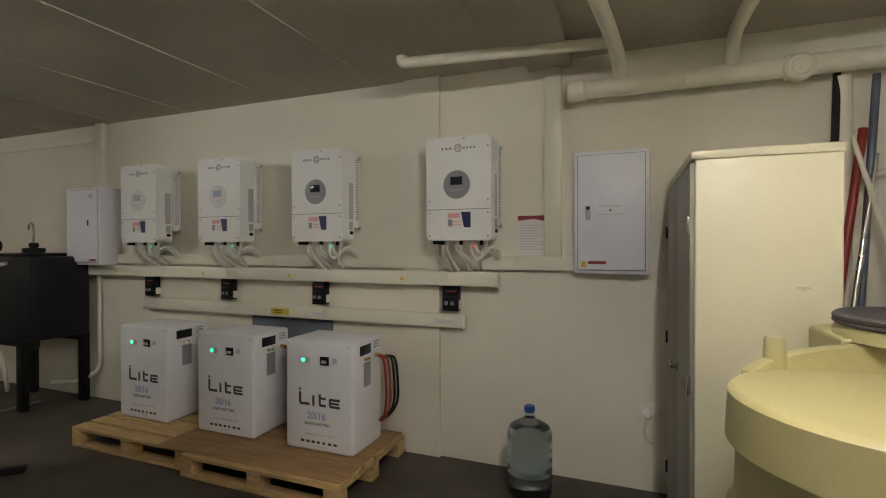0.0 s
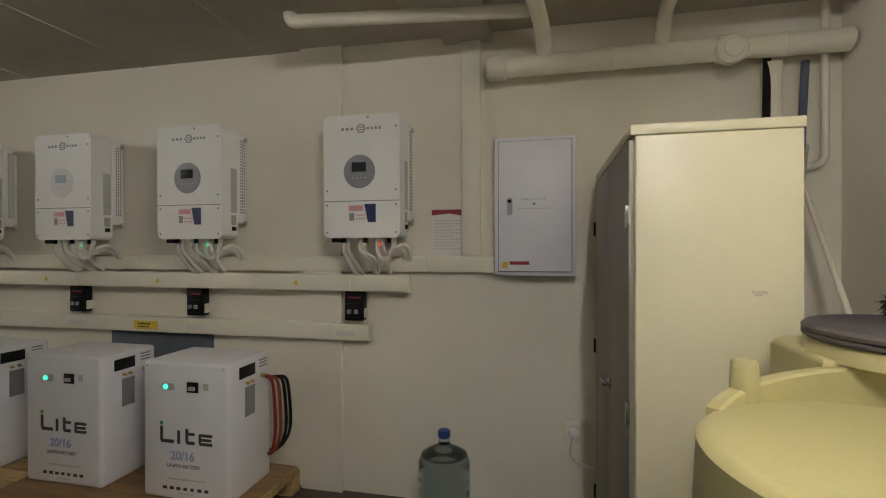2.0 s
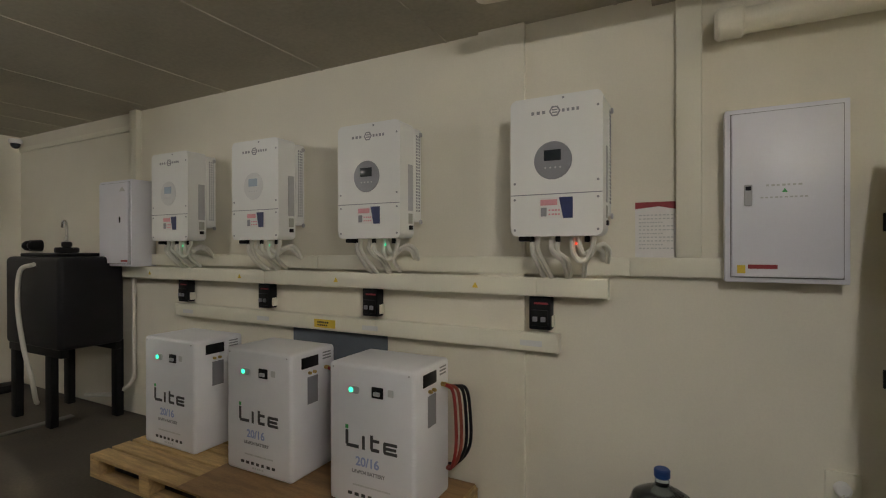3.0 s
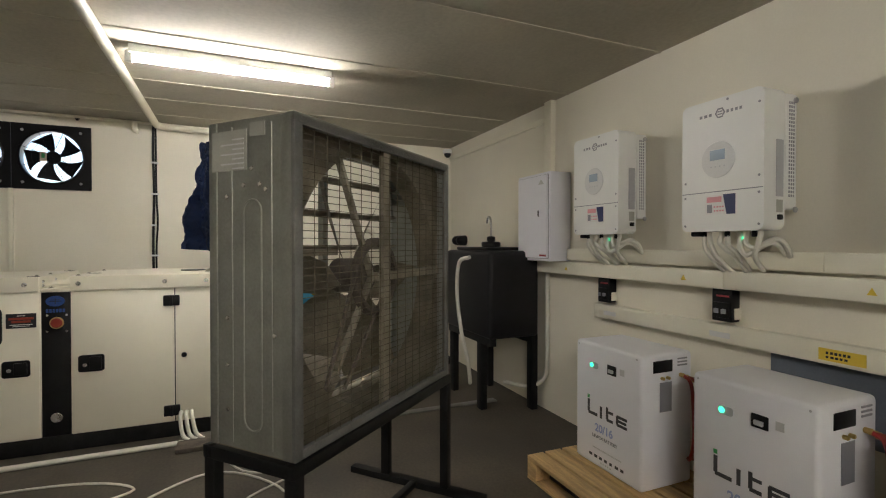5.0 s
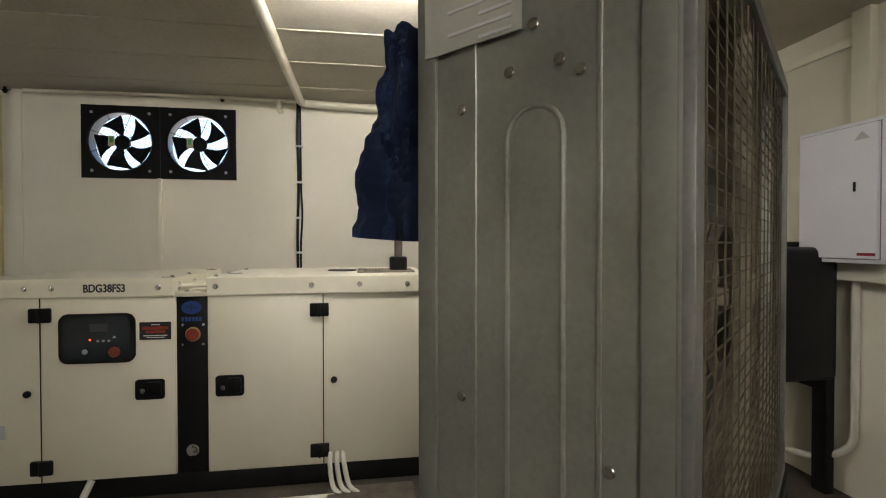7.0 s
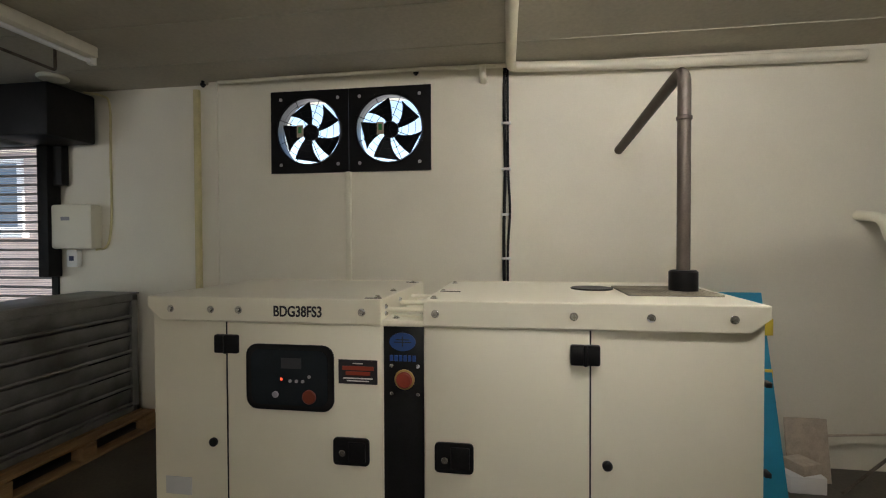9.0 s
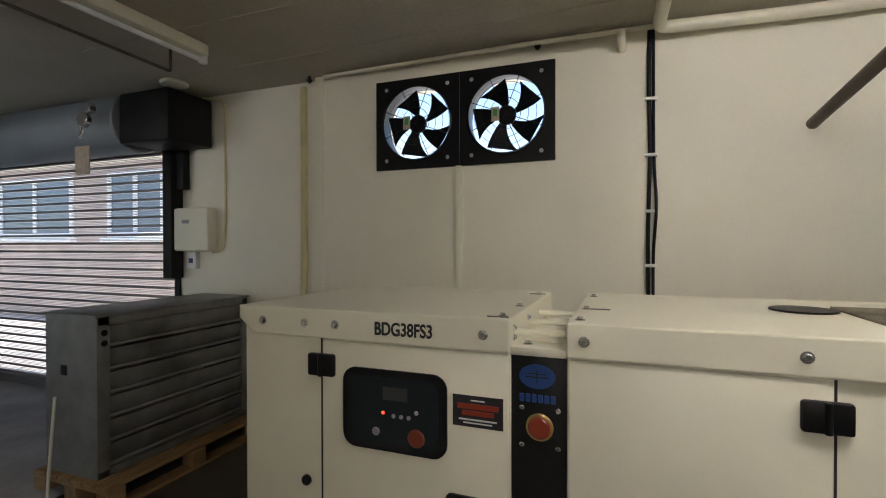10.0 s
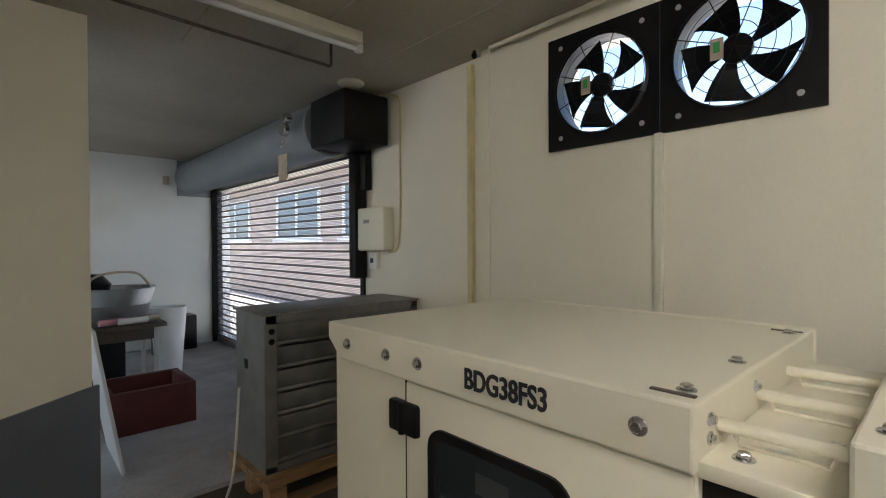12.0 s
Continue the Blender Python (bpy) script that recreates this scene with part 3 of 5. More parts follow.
for yy in (-0.28, 1.205):
    for z in (0.98, 0.14):
        h = part("hinge", B((GX, GX + 0.026, yy - 0.055, yy + 0.055, z + 0.03, z + 0.11), r=0.008), "black", G, "black hinge")
        part("hinge_pin", C((GX + 0.024, yy, z + 0.03), 0.009, 0.08, "z", 12, 0.002), "black", h)
for y0, y1, z0, z1 in ((0.196, 0.35, 0.563, 0.677), (0.622, 0.778, 0.561, 0.682)):
    h = part("door_handle", prism(rounded(y0, y1, z0, z1, 0.018), "x", GX + 0.008, GX + 0.018), "black", G, "recessed black handle", False)
    part("latch", add(C((GX + 0.018, y0 + 0.04, z0 + 0.05), 0.014, 0.006, "x", 16, 0.002)), "steel", h)
    part("paddle", B((GX + 0.017, GX + 0.022, y0 + 0.065, y1 - 0.015, z0 + 0.015, z1 - 0.015), r=0.006), "black", h)
for yy, z in ((-0.35, 0.62), (1.288, 0.628)):
    part("knob", C((GX, yy, z), 0.019, 0.022, "x", 20, 0.006), "black", G)
part("rating_plate", B((GX, GX + 0.003, -0.587, -0.463, 0.375, 0.452)), "ltgrey", G)
for y in (-0.541, -0.351, -0.222, 0.322, 0.626, 1.162, 1.442, 1.729):
    b = part("bolt", add(C((GX + 0.017, y, 1.197), 0.016, 0.004, "x", 18, 0.001), C((GX + 0.02, y, 1.197), 0.0105, 0.009, "x", 6, 0.002)), "steel", G, "steel bolt with washer")
for x in (-5.36, -5.62, -6.05):
    for y in (0.37, 0.61):
        part("bolt", add(C((x, y, 1.249), 0.016, 0.004, "z", 18, 0.001), C((x, y, 1.252), 0.0105, 0.009, "z", 6, 0.002)), "steel", G)
part("model_number", letters("BDG38FS3", 0.062, Matrix.Translation((GX + 0.0195, 0.045, 1.193)) @ TO_EAST @ Matrix.Diagonal((0.78, 1, 1, 1))), "ink", G, "black model number", False)
w = part("control_window", add(prism(rounded(-0.19, 0.2, 0.778, 1.055, 0.05), "x", GX + 0.008, GX + 0.016)), "black", G, "black rounded control window", False)
part("window_pane", prism(rounded(-0.165, 0.175, 0.8, 1.033, 0.04), "x", GX + 0.0155, GX + 0.0185), "dark", w, "dark acrylic pane", False)
part("display", B((GX + 0.018, GX + 0.02, -0.03, 0.06, 0.955, 1.0)), "display", w)
part("stop_button", add(C((GX + 0.018, 0.095, 0.84), 0.03, 0.012, "x", 24, 0.004)), "redb_shaded", w, "red stop button")
part("key_switch", add(C((GX + 0.018, -0.055, 0.845), 0.014, 0.01, "x", 16, 0.003)), "print", w)
part("indicator", B((GX + 0.018, GX + 0.0195, -0.035, -0.025, 0.905, 0.915)), "ledr", w)
for i in range(4):
    part("push_button", C((GX + 0.018, 0.01 + 0.028 * i, 0.903 + (0.02 if i == 3 else 0)), 0.007, 0.003, "x", 12), "print", w)
s = part("dealer_sticker", B((GX + 0.009, GX + 0.011, 0.219, 0.385, 0.90, 1.0)), "ink", G, "black sticker with red lettering", False)
part("sticker_print", B((GX + 0.0105, GX + 0.0125, 0.235, 0.37, 0.957, 0.974), (GX + 0.0105, GX + 0.0125, 0.25, 0.355, 0.937, 0.952)), "redb", s, smooth=False)
part("sticker_print", B((GX + 0.0105, GX + 0.0125, 0.24, 0.365, 0.921, 0.926), (GX + 0.0105, GX + 0.0125, 0.255, 0.35, 0.911, 0.915), (GX + 0.0105, GX + 0.0125, 0.28, 0.325, 0.983, 0.987)), "vacw", s, smooth=False)
e = part("emergency_stop", C((GX - 0.012, 0.494, 0.921), 0.034, 0.02, "x", 28, 0.006), "redb", G, "red emergency stop button")
part("collar", C((GX - 0.013, 0.494, 0.921), 0.042, 0.01, "x", 28, 0.003), "brass", e)
for dy in (-0.055, 0.055):
    for dz in (-0.06, 0.055):
        part("screw", C((GX - 0.013, 0.494 + dy, 0.921 + dz), 0.008, 0.006, "x", 12, 0.002), "steel", G)
em = lathe(bmesh.new(), [(0.05, 0), (0.05, 0.003)], (0, 0, 0), "x", 32)
moved(em, Matrix.Translation((GX - 0.012, 0.486, 1.075)) @ Matrix.Diagonal((1, 1.1, 0.75, 1)))
part("emblem", em, "bluelogo", G, "blue oval emblem", False)
for i in range(6):
    part("emblem_bar", B((GX - 0.013, GX - 0.009, 0.432 + 0.019 * i, 0.446 + 0.019 * i, 0.995, 1.02), r=0.0015, seg=1), "bluelogo", G, smooth=False)
part("emblem_wing", B((GX - 0.01, GX - 0.0075, 0.45, 0.522, 1.072, 1.076), (GX - 0.01, GX - 0.0075, 0.458, 0.514, 1.082, 1.086), (GX - 0.01, GX - 0.0075, 0.484, 0.488, 1.055, 1.098)), "ink", G, smooth=False)
part("drain_cap", C((GX - 0.012, 0.49, 0.25), 0.035, 0.012, "x", 24, 0.004), "steel", G)
part("filler_cap", C((-5.83, 1.31, 1.249), 0.1, 0.008, "z", 36, 0.003), "black", G)
bars = [(-5.93 + 0.022 * i, -5.93 + 0.022 * i + 0.006, 1.42, 1.80, 1.252, 1.258) for i in range(18)] + [(-5.93, -5.55, 1.42 + 0.022 * i, 1.426 + 0.022 * i, 1.252, 1.258) for i in range(18)]
# dark sheet on the uncut roof, standing for the shade below the grille
part("roof_opening_shade", B((-5.93, -5.55, 1.42, 1.8, 1.249, 1.2515)), "ink", G, smooth=False)
part("roof_grille", B(*bars), "galvd", G, smooth=False)
ex = part("exhaust_pipe", bent([(-5.74, 1.7, 1.25), (-5.74, 1.7, 2.27), (-6.83, 1.64, 2.1)], 0.029, 0.09, 18), "exh", G, "brown steel exhaust pipe into the wall")
part("exhaust_collar", C((-5.74, 1.7, 1.25), 0.062, 0.1, "z", 28, 0.008), "black", ex)
part("pipe_flange", C((-5.74, 1.7, 2.03), 0.034, 0.02, "z", 20, 0.004), "exh", ex)
for z in (0.3, 0.62, 0.95):
    part("hinge", B((GX - 0.03, GX + 0.01, 1.84, 1.862, z, z + 0.02), r=0.004), "black", G)
solo("pipe", bent([(-5.2, 0.02, 0.17), (-5.1, -0.02, 0.02), (-5.1, 0.2, 0.018), (-5.12, 1.3, 0.018)], 0.018, 0.07), "hose", "white plastic pipe on the floor before the generator", "pipe")
for i in range(3):
    solo("cable", tube([(-5.27, 1.27 + 0.035 * i, 0.2), (-5.2, 1.27 + 0.04 * i, 0.17), (-5.16, 1.29 + 0.045 * i, 0.06), (-5.12, 1.34 + 0.05 * i, 0.02)], 0.014), "hose", "white cable into the generator", "cable", "generator cables")
solo("cable_box", B((-5.2, -4.95, 1.26, 1.75, 0, 0.035), r=0.008), "rust", "flat dusty cable cover on the floor", "cable cover")
solo("cable", tube([(-4.6, -0.6, 0.008), (-4.75, 0.2, 0.008), (-4.7, 0.8, 0.008), (-4.5, 1.1, 0.008), (-4.35, 0.85, 0.008), (-4.2, 1.0, 0.008), (-4.55, 1.5, 0.008), (-4.2, 1.9, 0.008), (-3.6, 2.0, 0.008), (-3.2, 2.1, 0.008)], 0.007), "hose", "loose white cable on the floor", "cable")
solo("cable", tube([(-5.0, 1.5, 0.008), (-4.5, 1.7, 0.008), (-4.35, 2.0, 0.008), (-4.1, 1.7, 0.008), (-3.8, 1.75, 0.008), (-3.5, 1.5, 0.008)], 0.006), "hose", "loose white cable on the floor", "cable")


# ---- west wall, north corner ----
solo("board", moved(B((0, 0.02, -0.16, 0.13, 0, 1.2), r=0.004), Matrix.Translation((-6.3, 2.31, 0.002)) @ Matrix.Rotation(radians(-16), 4, "Y") @ Matrix.Rotation(radians(0), 4, "Z")), "blue", "bright blue painted board leaning against the wall", "board")
for z in (0.92, 0.62):
    solo("clip", B((-6.51, -6.48, 2.40, 2.445, z, z + 0.1), r=0.004), "yellow", "yellow plastic clip on the blue board", "clip", "yellow clips")
solo("carton", B((-6.62, -6.46, 2.53, 2.73, 0, 0.1), r=0.006), "paper", "white cardboard carton on the floor", "carton")
solo("carton", moved(B((-0.1, 0.1, -0.09, 0.09, 0, 0.07), r=0.006), Matrix.Translation((-6.55, 2.64, 0.1)) @ Matrix.Rotation(0.4, 4, "Z") @ Matrix.Diagonal((0.7, 0.75, 0.9, 1))), "beige", "small opened carton lying on another", "carton")
solo("cardboard", moved(B((0, 0.015, -0.12, 0.12, 0, 0.38), r=0.003), Matrix.Translation((-6.62, 2.72, 0)) @ Matrix.Rotation(-0.15, 4, "Y")), "beige", "piece of cardboard leaning on the wall", "cardboard")
v = thing("vacuum_canister", (-6.68, 3.62, 1.0), "slate blue central vacuum canister on the wall", "vacuum cleaner")
part("dome", lathe(bmesh.new(), [(0.0, 0.1), (0.06, 0.096), (0.11, 0.075), (0.137, 0.04), (0.142, 0.0)], (-6.66, 3.62, 1.84), "z", 36), "black", v)
part("body", lathe(bmesh.new(), [(0.142, 0), (0.145, 0.01), (0.145, 0.2), (0.15, 0.21), (0.145, 0.22), (0.145, 0.36), (0.15, 0.365), (0.15, 0.385), (0.145, 0.39), (0.145, 0.44), (0.15, 0.445), (0.15, 0.46), (0.145, 0.465), (0.145, 0.49), (0.142, 0.5)], (-6.66, 3.62, 1.345), "z", 40), "vac", v)
part("dust_bucket", lathe(bmesh.new(), [(0.0, 0), (0.115, 0.0), (0.124, 0.01), (0.138, 0.29), (0.158, 0.3), (0.158, 0.33), (0.135, 0.34)], (-6.66, 3.62, 1.0), "z", 40), "black", v)
part("motor_knob", C((-6.525, 3.67, 1.42), 0.03, 0.02, "x", 24, 0.008), "black", v)
part("label", moved(B((0.148, 0.151, -0.05, 0.05, 1.72, 1.79)), Matrix.Translation((-6.66, 3.62, 0)) @ Matrix.Rotation(0.35, 4, "Z")), "vacw", v, "white label")
part("badge", moved(B((0.135, 0.1485, -0.07, 0.07, 1.45, 1.62), r=0.004), Matrix.Translation((-6.66, 3.62, 0)) @ Matrix.Rotation(0.5, 4, "Z")), "navy", v)
part("badge_print", moved(B((0.148, 0.15, -0.055, 0.055, 1.585, 1.595), (0.148, 0.15, -0.055, 0.055, 1.545, 1.565), (0.148, 0.15, -0.055, 0.03, 1.5, 1.515)), Matrix.Translation((-6.66, 3.62, 0)) @ Matrix.Rotation(0.5, 4, "Z")), "print", v)
part("inlet_pipe", bent([(-6.66, 3.52, 1.45), (-6.66, 3.31, 1.45), (-6.66, 3.25, 1.62), (-6.83, 3.22, 1.64)], 0.032, 0.06), "pipe", v)
solo("cable", tube([(-6.7, 3.45, 1.25), (-6.74, 3.52, 0.9), (-6.76, 3.62, 0.55), (-6.74, 3.7, 0.33), (-6.6, 3.4, 0.32), (-6.74, 3.2, 0.27), (-6.7, 2.7, 0.25)], 0.008), "beige", "beige power cable hanging on the wall", "cable")
mf = thing("exhaust_muffler", (-6.7, 4.0, 1.78), "black muffler with pale pipe elbows in the wall corner", "muffler")
part("muffler", C((-6.7, 4.0, 1.96), 0.062, 0.42, "z", 28, 0.01), "black", mf)
part("upper_pipe", bent([(-6.7, 4.0, 2.38), (-6.7, 4.0, 2.5), (-6.84, 4.0, 2.56)], 0.034, 0.04), "pipe", mf)
part("lower_pipe", bent([(-6.7, 4.0, 1.96), (-6.7, 4.0, 1.8), (-6.66, 3.76, 1.78)], 0.034, 0.06), "pipe", mf)
part("band", add(C((-6.7, 4.0, 2.39), 0.038, 0.02, "z", 20, 0.002), C((-6.7, 4.0, 2.43), 0.038, 0.02, "z", 20, 0.002)), "black", mf)
v.location.y -= 0.12
mf.location.y -= 0.11
for x in (-6.5, -6.38):
    solo("cable_gland", lathe(bmesh.new(), [(0.062, 0), (0.06, -0.04), (0.05, -0.09), (0.025, -0.115), (0.0, -0.12)], (x, YN, 1.52), "y", 24), "black", "black round holder on the wall", "wall holder", "round wall holders")
solo("broom_stick", tube([(-6.48, 2.82, 0.012), (-6.79, 3.93, 0.73)], 0.009, curve=False), "rust", "dark wooden stick leaning into the corner", "stick")
solo("shoe", moved(lathe(bmesh.new(), [(0.0, 0), (0.15, 0.0), (0.16, 0.03), (0.13, 0.07), (0.0, 0.085)], (0, 0, 0), "z", 24), Matrix.Translation((-6.6, 3.93, 0)) @ Matrix.Diagonal((0.8, 1.25, 1, 1))), "blacksteel", "low black bundle on the floor in the corner", "bundle")
cc = thing("cctv_camera", (-6.72, 4.12, H - 0.1), "small white dome camera in the ceiling corner", "camera")
part("base", C((-6.74, 4.12, H - 0.09), 0.06, 0.05, "z", 24, 0.01), "white", cc)
part("dome", lathe(bmesh.new(), [(0.045, 0), (0.04, -0.03), (0.02, -0.05), (0, -0.055)], (-6.74, 4.12, H - 0.09), "z", 24), "dark", cc)
solo("conduit", B((-6.8, -4.66, YN - 0.025, YN, 2.55, 2.6), r=0.004), "trunk", "thin cream cable duct along the top of the wall", "conduit")
solo("conduit", B((-4.68, -4.58, YN - 0.05, YN, 2.08, H), r=0.004), "trunk", "cream vertical cable trunking above the white box", "conduit")

solo("floor_channel", B((-5.14, -5.06, 1.95, 3.9, 0.0, 0.012), r=0.003), "galvo", "flat dull steel cover strip along the floor", "cover strip")

# black slanting tank on legs
tk = thing("tank", (-5.0, 3.85, 0), "black plastic tank on a black four-legged stand", "tank")
part("tank_body", add(B((-5.62, -4.7, 3.62, 4.12, 0.66, 1.42), r=0.04, seg=3)), "blackp", tk)
part("tank_lid", add(B((-5.5, -4.85, 3.68, 4.06, 1.42, 1.45), r=0.012), C((-5.15, 3.88, 1.45), 0.09, 0.05, "z", 24, 0.01), C((-5.15, 3.88, 1.5), 0.04, 0.05, "z", 20, 0.01)), "black", tk)
part("spout", tube([(-5.15, 3.88, 1.53), (-5.15, 3.88, 1.68), (-5.17, 3.88, 1.73), (-5.21, 3.88, 1.73), (-5.23, 3.88, 1.68)], 0.011), "steel", tk, "bent metal breather pipe")
for x, y in ((-4.95, 3.68), (-4.78, 4.1), (-5.55, 3.68), (-5.55, 4.08)):
    part("leg", B((x - 0.045, x + 0.045, y - 0.03, y + 0.03, 0, 0.68), r=0.006), "blacksteel", tk)
part("frame", B((-5.6, -4.72, 3.64, 3.7, 0.6, 0.67), (-5.6, -4.72, 4.05, 4.11, 0.6, 0.67), r=0.005), "blacksteel", tk)
solo("hose", tube([(-5.0, 3.58, 1.36), (-5.16, 3.55, 1.3), (-5.2, 3.55, 1.0), (-5.12, 3.56, 0.65), (-5.0, 3.56, 0.45), (-5.03, 3.6, 0.25), (-5.15, 3.66, 0.18)], 0.018), "hose", "pale flexible hose looping down the black tank", "hose")
solo("conduit", bent([(-4.66, YN - 0.025, 1.24), (-4.66, YN - 0.025, 0.3), (-4.8, YN - 0.1, 0.18), (-5.1, YN - 0.2, 0.16)], 0.02, 0.08), "hose", "white conduit down the wall to the tank", "conduit")


# ---- north wall: trunking, inverters, boxes ----
def trunking(x0, x1, y0, y1, z0, z1, label):
    T = thing("trunking", ((x0 + x1) / 2, y1, z0), label, "trunking")
    part("channel", B((x0, x1, y0 + 0.006, y1, z0, z1), r=0.003), "trunk", T)
    up = z1 - z0 > 0.5
    ends = [x0, x1] if up else [x0] + [x for x in (x0 + 2.0, x0 + 4.0) if x < x1 - 0.3] + [x1]
    for a, b in zip(ends, ends[1:]):
        part("cover", B((a + 0.0015, b - 0.0015, y0, y0 + 0.008, z0 + 0.004, z1 - 0.004), r=0.003), "trunk", T)
    if not up:
        for x in (x0, x1):
            part("end_cap", B((x - 0.003, x + 0.003, y0 - 0.002, y1, z0 - 0.002, z1 + 0.002), r=0.002), "trunk", T)


trunking(-4.5, -0.1, YN - 0.04, YN, 1.347, 1.441, "long cream cable trunking against the wall")
trunking(-4.95, -0.594, YN - 0.1, YN - 0.041, 1.234, 1.333, "long cream cable trunking below the inverters")
trunking(-4.0, -0.849, YN - 0.07, YN, 0.936, 1.034, "cream cable trunking above the batteries")
trunking(-0.296, -0.187, YN - 0.04, YN, 1.441, H - 0.05, "cream vertical cable trunking")
structure("trim_bracket", [(-4.95, -0.6, YN - 0.041, YN, 1.26, 1.31)], "trunk", "trunking back strip")
for x in (-4.3, -3.2, -2.29, -1.3):
    t = thing("warning_label", (x, YN - 0.1, 1.28), "small yellow triangle label on the trunking", "label", "warning labels")
    part("triangle", prism([(x - 0.018, 1.268), (x + 0.018, 1.268), (x, 1.3)], "y", YN - 0.1015, YN - 0.1), "yellow", t, smooth=False)
for x in (-3.85, -3.0, -2.05, -1.0):
    solo("label", add(B((x - 0.05, x + 0.07, YN - 0.0725, YN - 0.07, 0.965, 0.995))), "vacw", "small printed white label on the trunking", "label", "trunking labels")
wl = thing("warning_sign", (-2.41, YN - 0.07, 0.95), "yellow warning strip with black print", "sign")
part("plate", B((-2.5, -2.32, YN - 0.0735, YN - 0.07, 0.955, 1.01)), "yellow", wl, smooth=False)
part("print", add(scribble(-2.47, -2.37, 0.985, 0.012, YN - 0.0735, 6), scribble(-2.47, -2.38, 0.967, 0.01, YN - 0.0735, 5)), "ink", wl, smooth=False)
structure("trim_backplate", [(-2.75, -1.95, YN - 0.012, YN, 0.6, 0.93)], "panel", "grey back board behind the batteries")


def inverter(x, lit):
    y0, z0 = 3.935, 1.546
    I = thing("inverter", (x, YN, z0), "white wall-mounted solar inverter with display and cable glands", "inverter", "inverters")
    hw = 0.222
    part("front_cover", prism(rounded(x - hw, x + hw, z0, 2.221, 0.035), "y", y0, y0 + 0.15), "white", I, smooth=False)
    part("cover_seam", B((x - hw + 0.003, x + hw - 0.003, y0 - 0.001, y0 + 0.01, z0 + 0.2, z0 + 0.2045)), "print", I, smooth=False)
    part("heat_sink", B((x - hw + 0.02, x + hw + 0.004, y0 + 0.155, YN - 0.03, z0 + 0.1, 2.2), r=0.008), "white", I)
    fins = [(x + hw + 0.002, x + hw + 0.006, y0 + 0.172 + 0.016 * j, y0 + 0.18 + 0.016 * j, z0 + 0.16 + 0.0185 * i, z0 + 0.172 + 0.0185 * i) for i in range(25) for j in range(3)]
    part("vent", B(*fins), "print", I, smooth=False)
    for z in (z0 + 0.1, 2.17):
        part("mounting_lug", C((x + hw + 0.004, YN - 0.05, z), 0.014, 0.012, "x", 12, 0.003), "grey", I)
    part("wall_bracket", B((x - 0.18, x + 0.18, YN - 0.03, YN, z0 + 0.15, 2.15)), "galv", I)
    part("side_handle", B((x + hw - 0.002, x + hw + 0.004, y0 + 0.085, y0 + 0.138, z0 + 0.16, z0 + 0.43), r=0.004), "grey", I)
    part("side_switch", B((x + hw - 0.002, x + hw + 0.01, y0 + 0.095, y0 + 0.128, z0 + 0.05, z0 + 0.075), r=0.004), "black", I)
    part("side_label", B((x + hw - 0.001, x + hw + 0.0015, y0 + 0.09, y0 + 0.135, z0 + 0.085, z0 + 0.145)), "oldlabel", I, smooth=False)
    part("isolator", B((x - hw + 0.03, x - hw + 0.09, y0 + 0.03, y0 + 0.1, z0 - 0.025, z0), r=0.006), "black", I)
    d = part("display_ring", lathe(bmesh.new(), [(0.092, 0), (0.09, -0.003), (0.0, -0.004)], (x - 0.01, y0, 1.91), "y", 40), "plate" if not lit else "vacw", I, "grey round display surround")
    part("screen", B((x - 0.052, x + 0.03, y0 - 0.0065, y0 - 0.003, 1.908, 1.96), r=0.001), "dark" if not lit else "lcd", d, "small display")
    for k in range(4):
        part("button", C((x - 0.045 + 0.024 * k, y0 - 0.0036, 1.875), 0.0045, -0.001, "y", 12), "ltgrey", d)
    lg = add(lathe(bmesh.new(), [(0.028, 0), (0.028, -0.0015), (0.02, -0.0015), (0.02, 0), (0.028, 0)], (x, y0 - 0.0002, 2.145), "y", 6),
             B((x - 0.013, x + 0.013, y0 - 0.0015, y0, 2.149, 2.155), (x - 0.013, x + 0.013, y0 - 0.0015, y0, 2.136, 2.142)),
             scribble(x - 0.115, x - 0.035, 2.137, 0.015, y0, 3, 0.3, 3), scribble(x + 0.035, x + 0.125, 2.137, 0.015, y0, 4, 0.3, 4))
    part("emblem", lg, "print", I, smooth=False)
    s = part("sticker", B((x - 0.075, x + 0.085, y0 - 0.0015, y0, z0 + 0.085, z0 + 0.185)), "paper", I, "white, red and navy sticker", False)
    part("sticker_band", prism([(x + 0.04, z0 + 0.085), (x + 0.085, z0 + 0.085), (x + 0.085, z0 + 0.185), (x + 0.02, z0 + 0.185)], "y", y0 - 0.0025, y0 - 0.001), "navy", s, smooth=False)
    part("sticker_print", add(B((x - 0.07, x + 0.012, y0 - 0.0025, y0 - 0.001, z0 + 0.148, z0 + 0.176)), scribble(x - 0.03, x + 0.03, z0 + 0.12, 0.008, y0 - 0.001, 4), scribble(x - 0.03, x + 0.03, z0 + 0.1, 0.008, y0 - 0.001, 4)), "pink", s, smooth=False)
    part("sticker_code", B((x - 0.068, x - 0.04, y0 - 0.0025, y0 - 0.001, z0 + 0.095, z0 + 0.137)), "print", s, smooth=False)
    for sx, z in ((-1, z0 + 0.03), (1, z0 + 0.03), (-1, z0 + 0.18), (1, z0 + 0.18), (-1, z0 + 0.26), (1, z0 + 0.26), (1, 2.15), (0.2, 2.205)):
        part("screw", C((x + sx * (hw - 0.022), y0, z), 0.006, -0.002, "y", 12), "print", I)
    rnd = random.Random(int(x * 100))
    gx = [-0.13, -0.1, -0.03, 0.0, 0.07, 0.1, 0.14, 0.17]
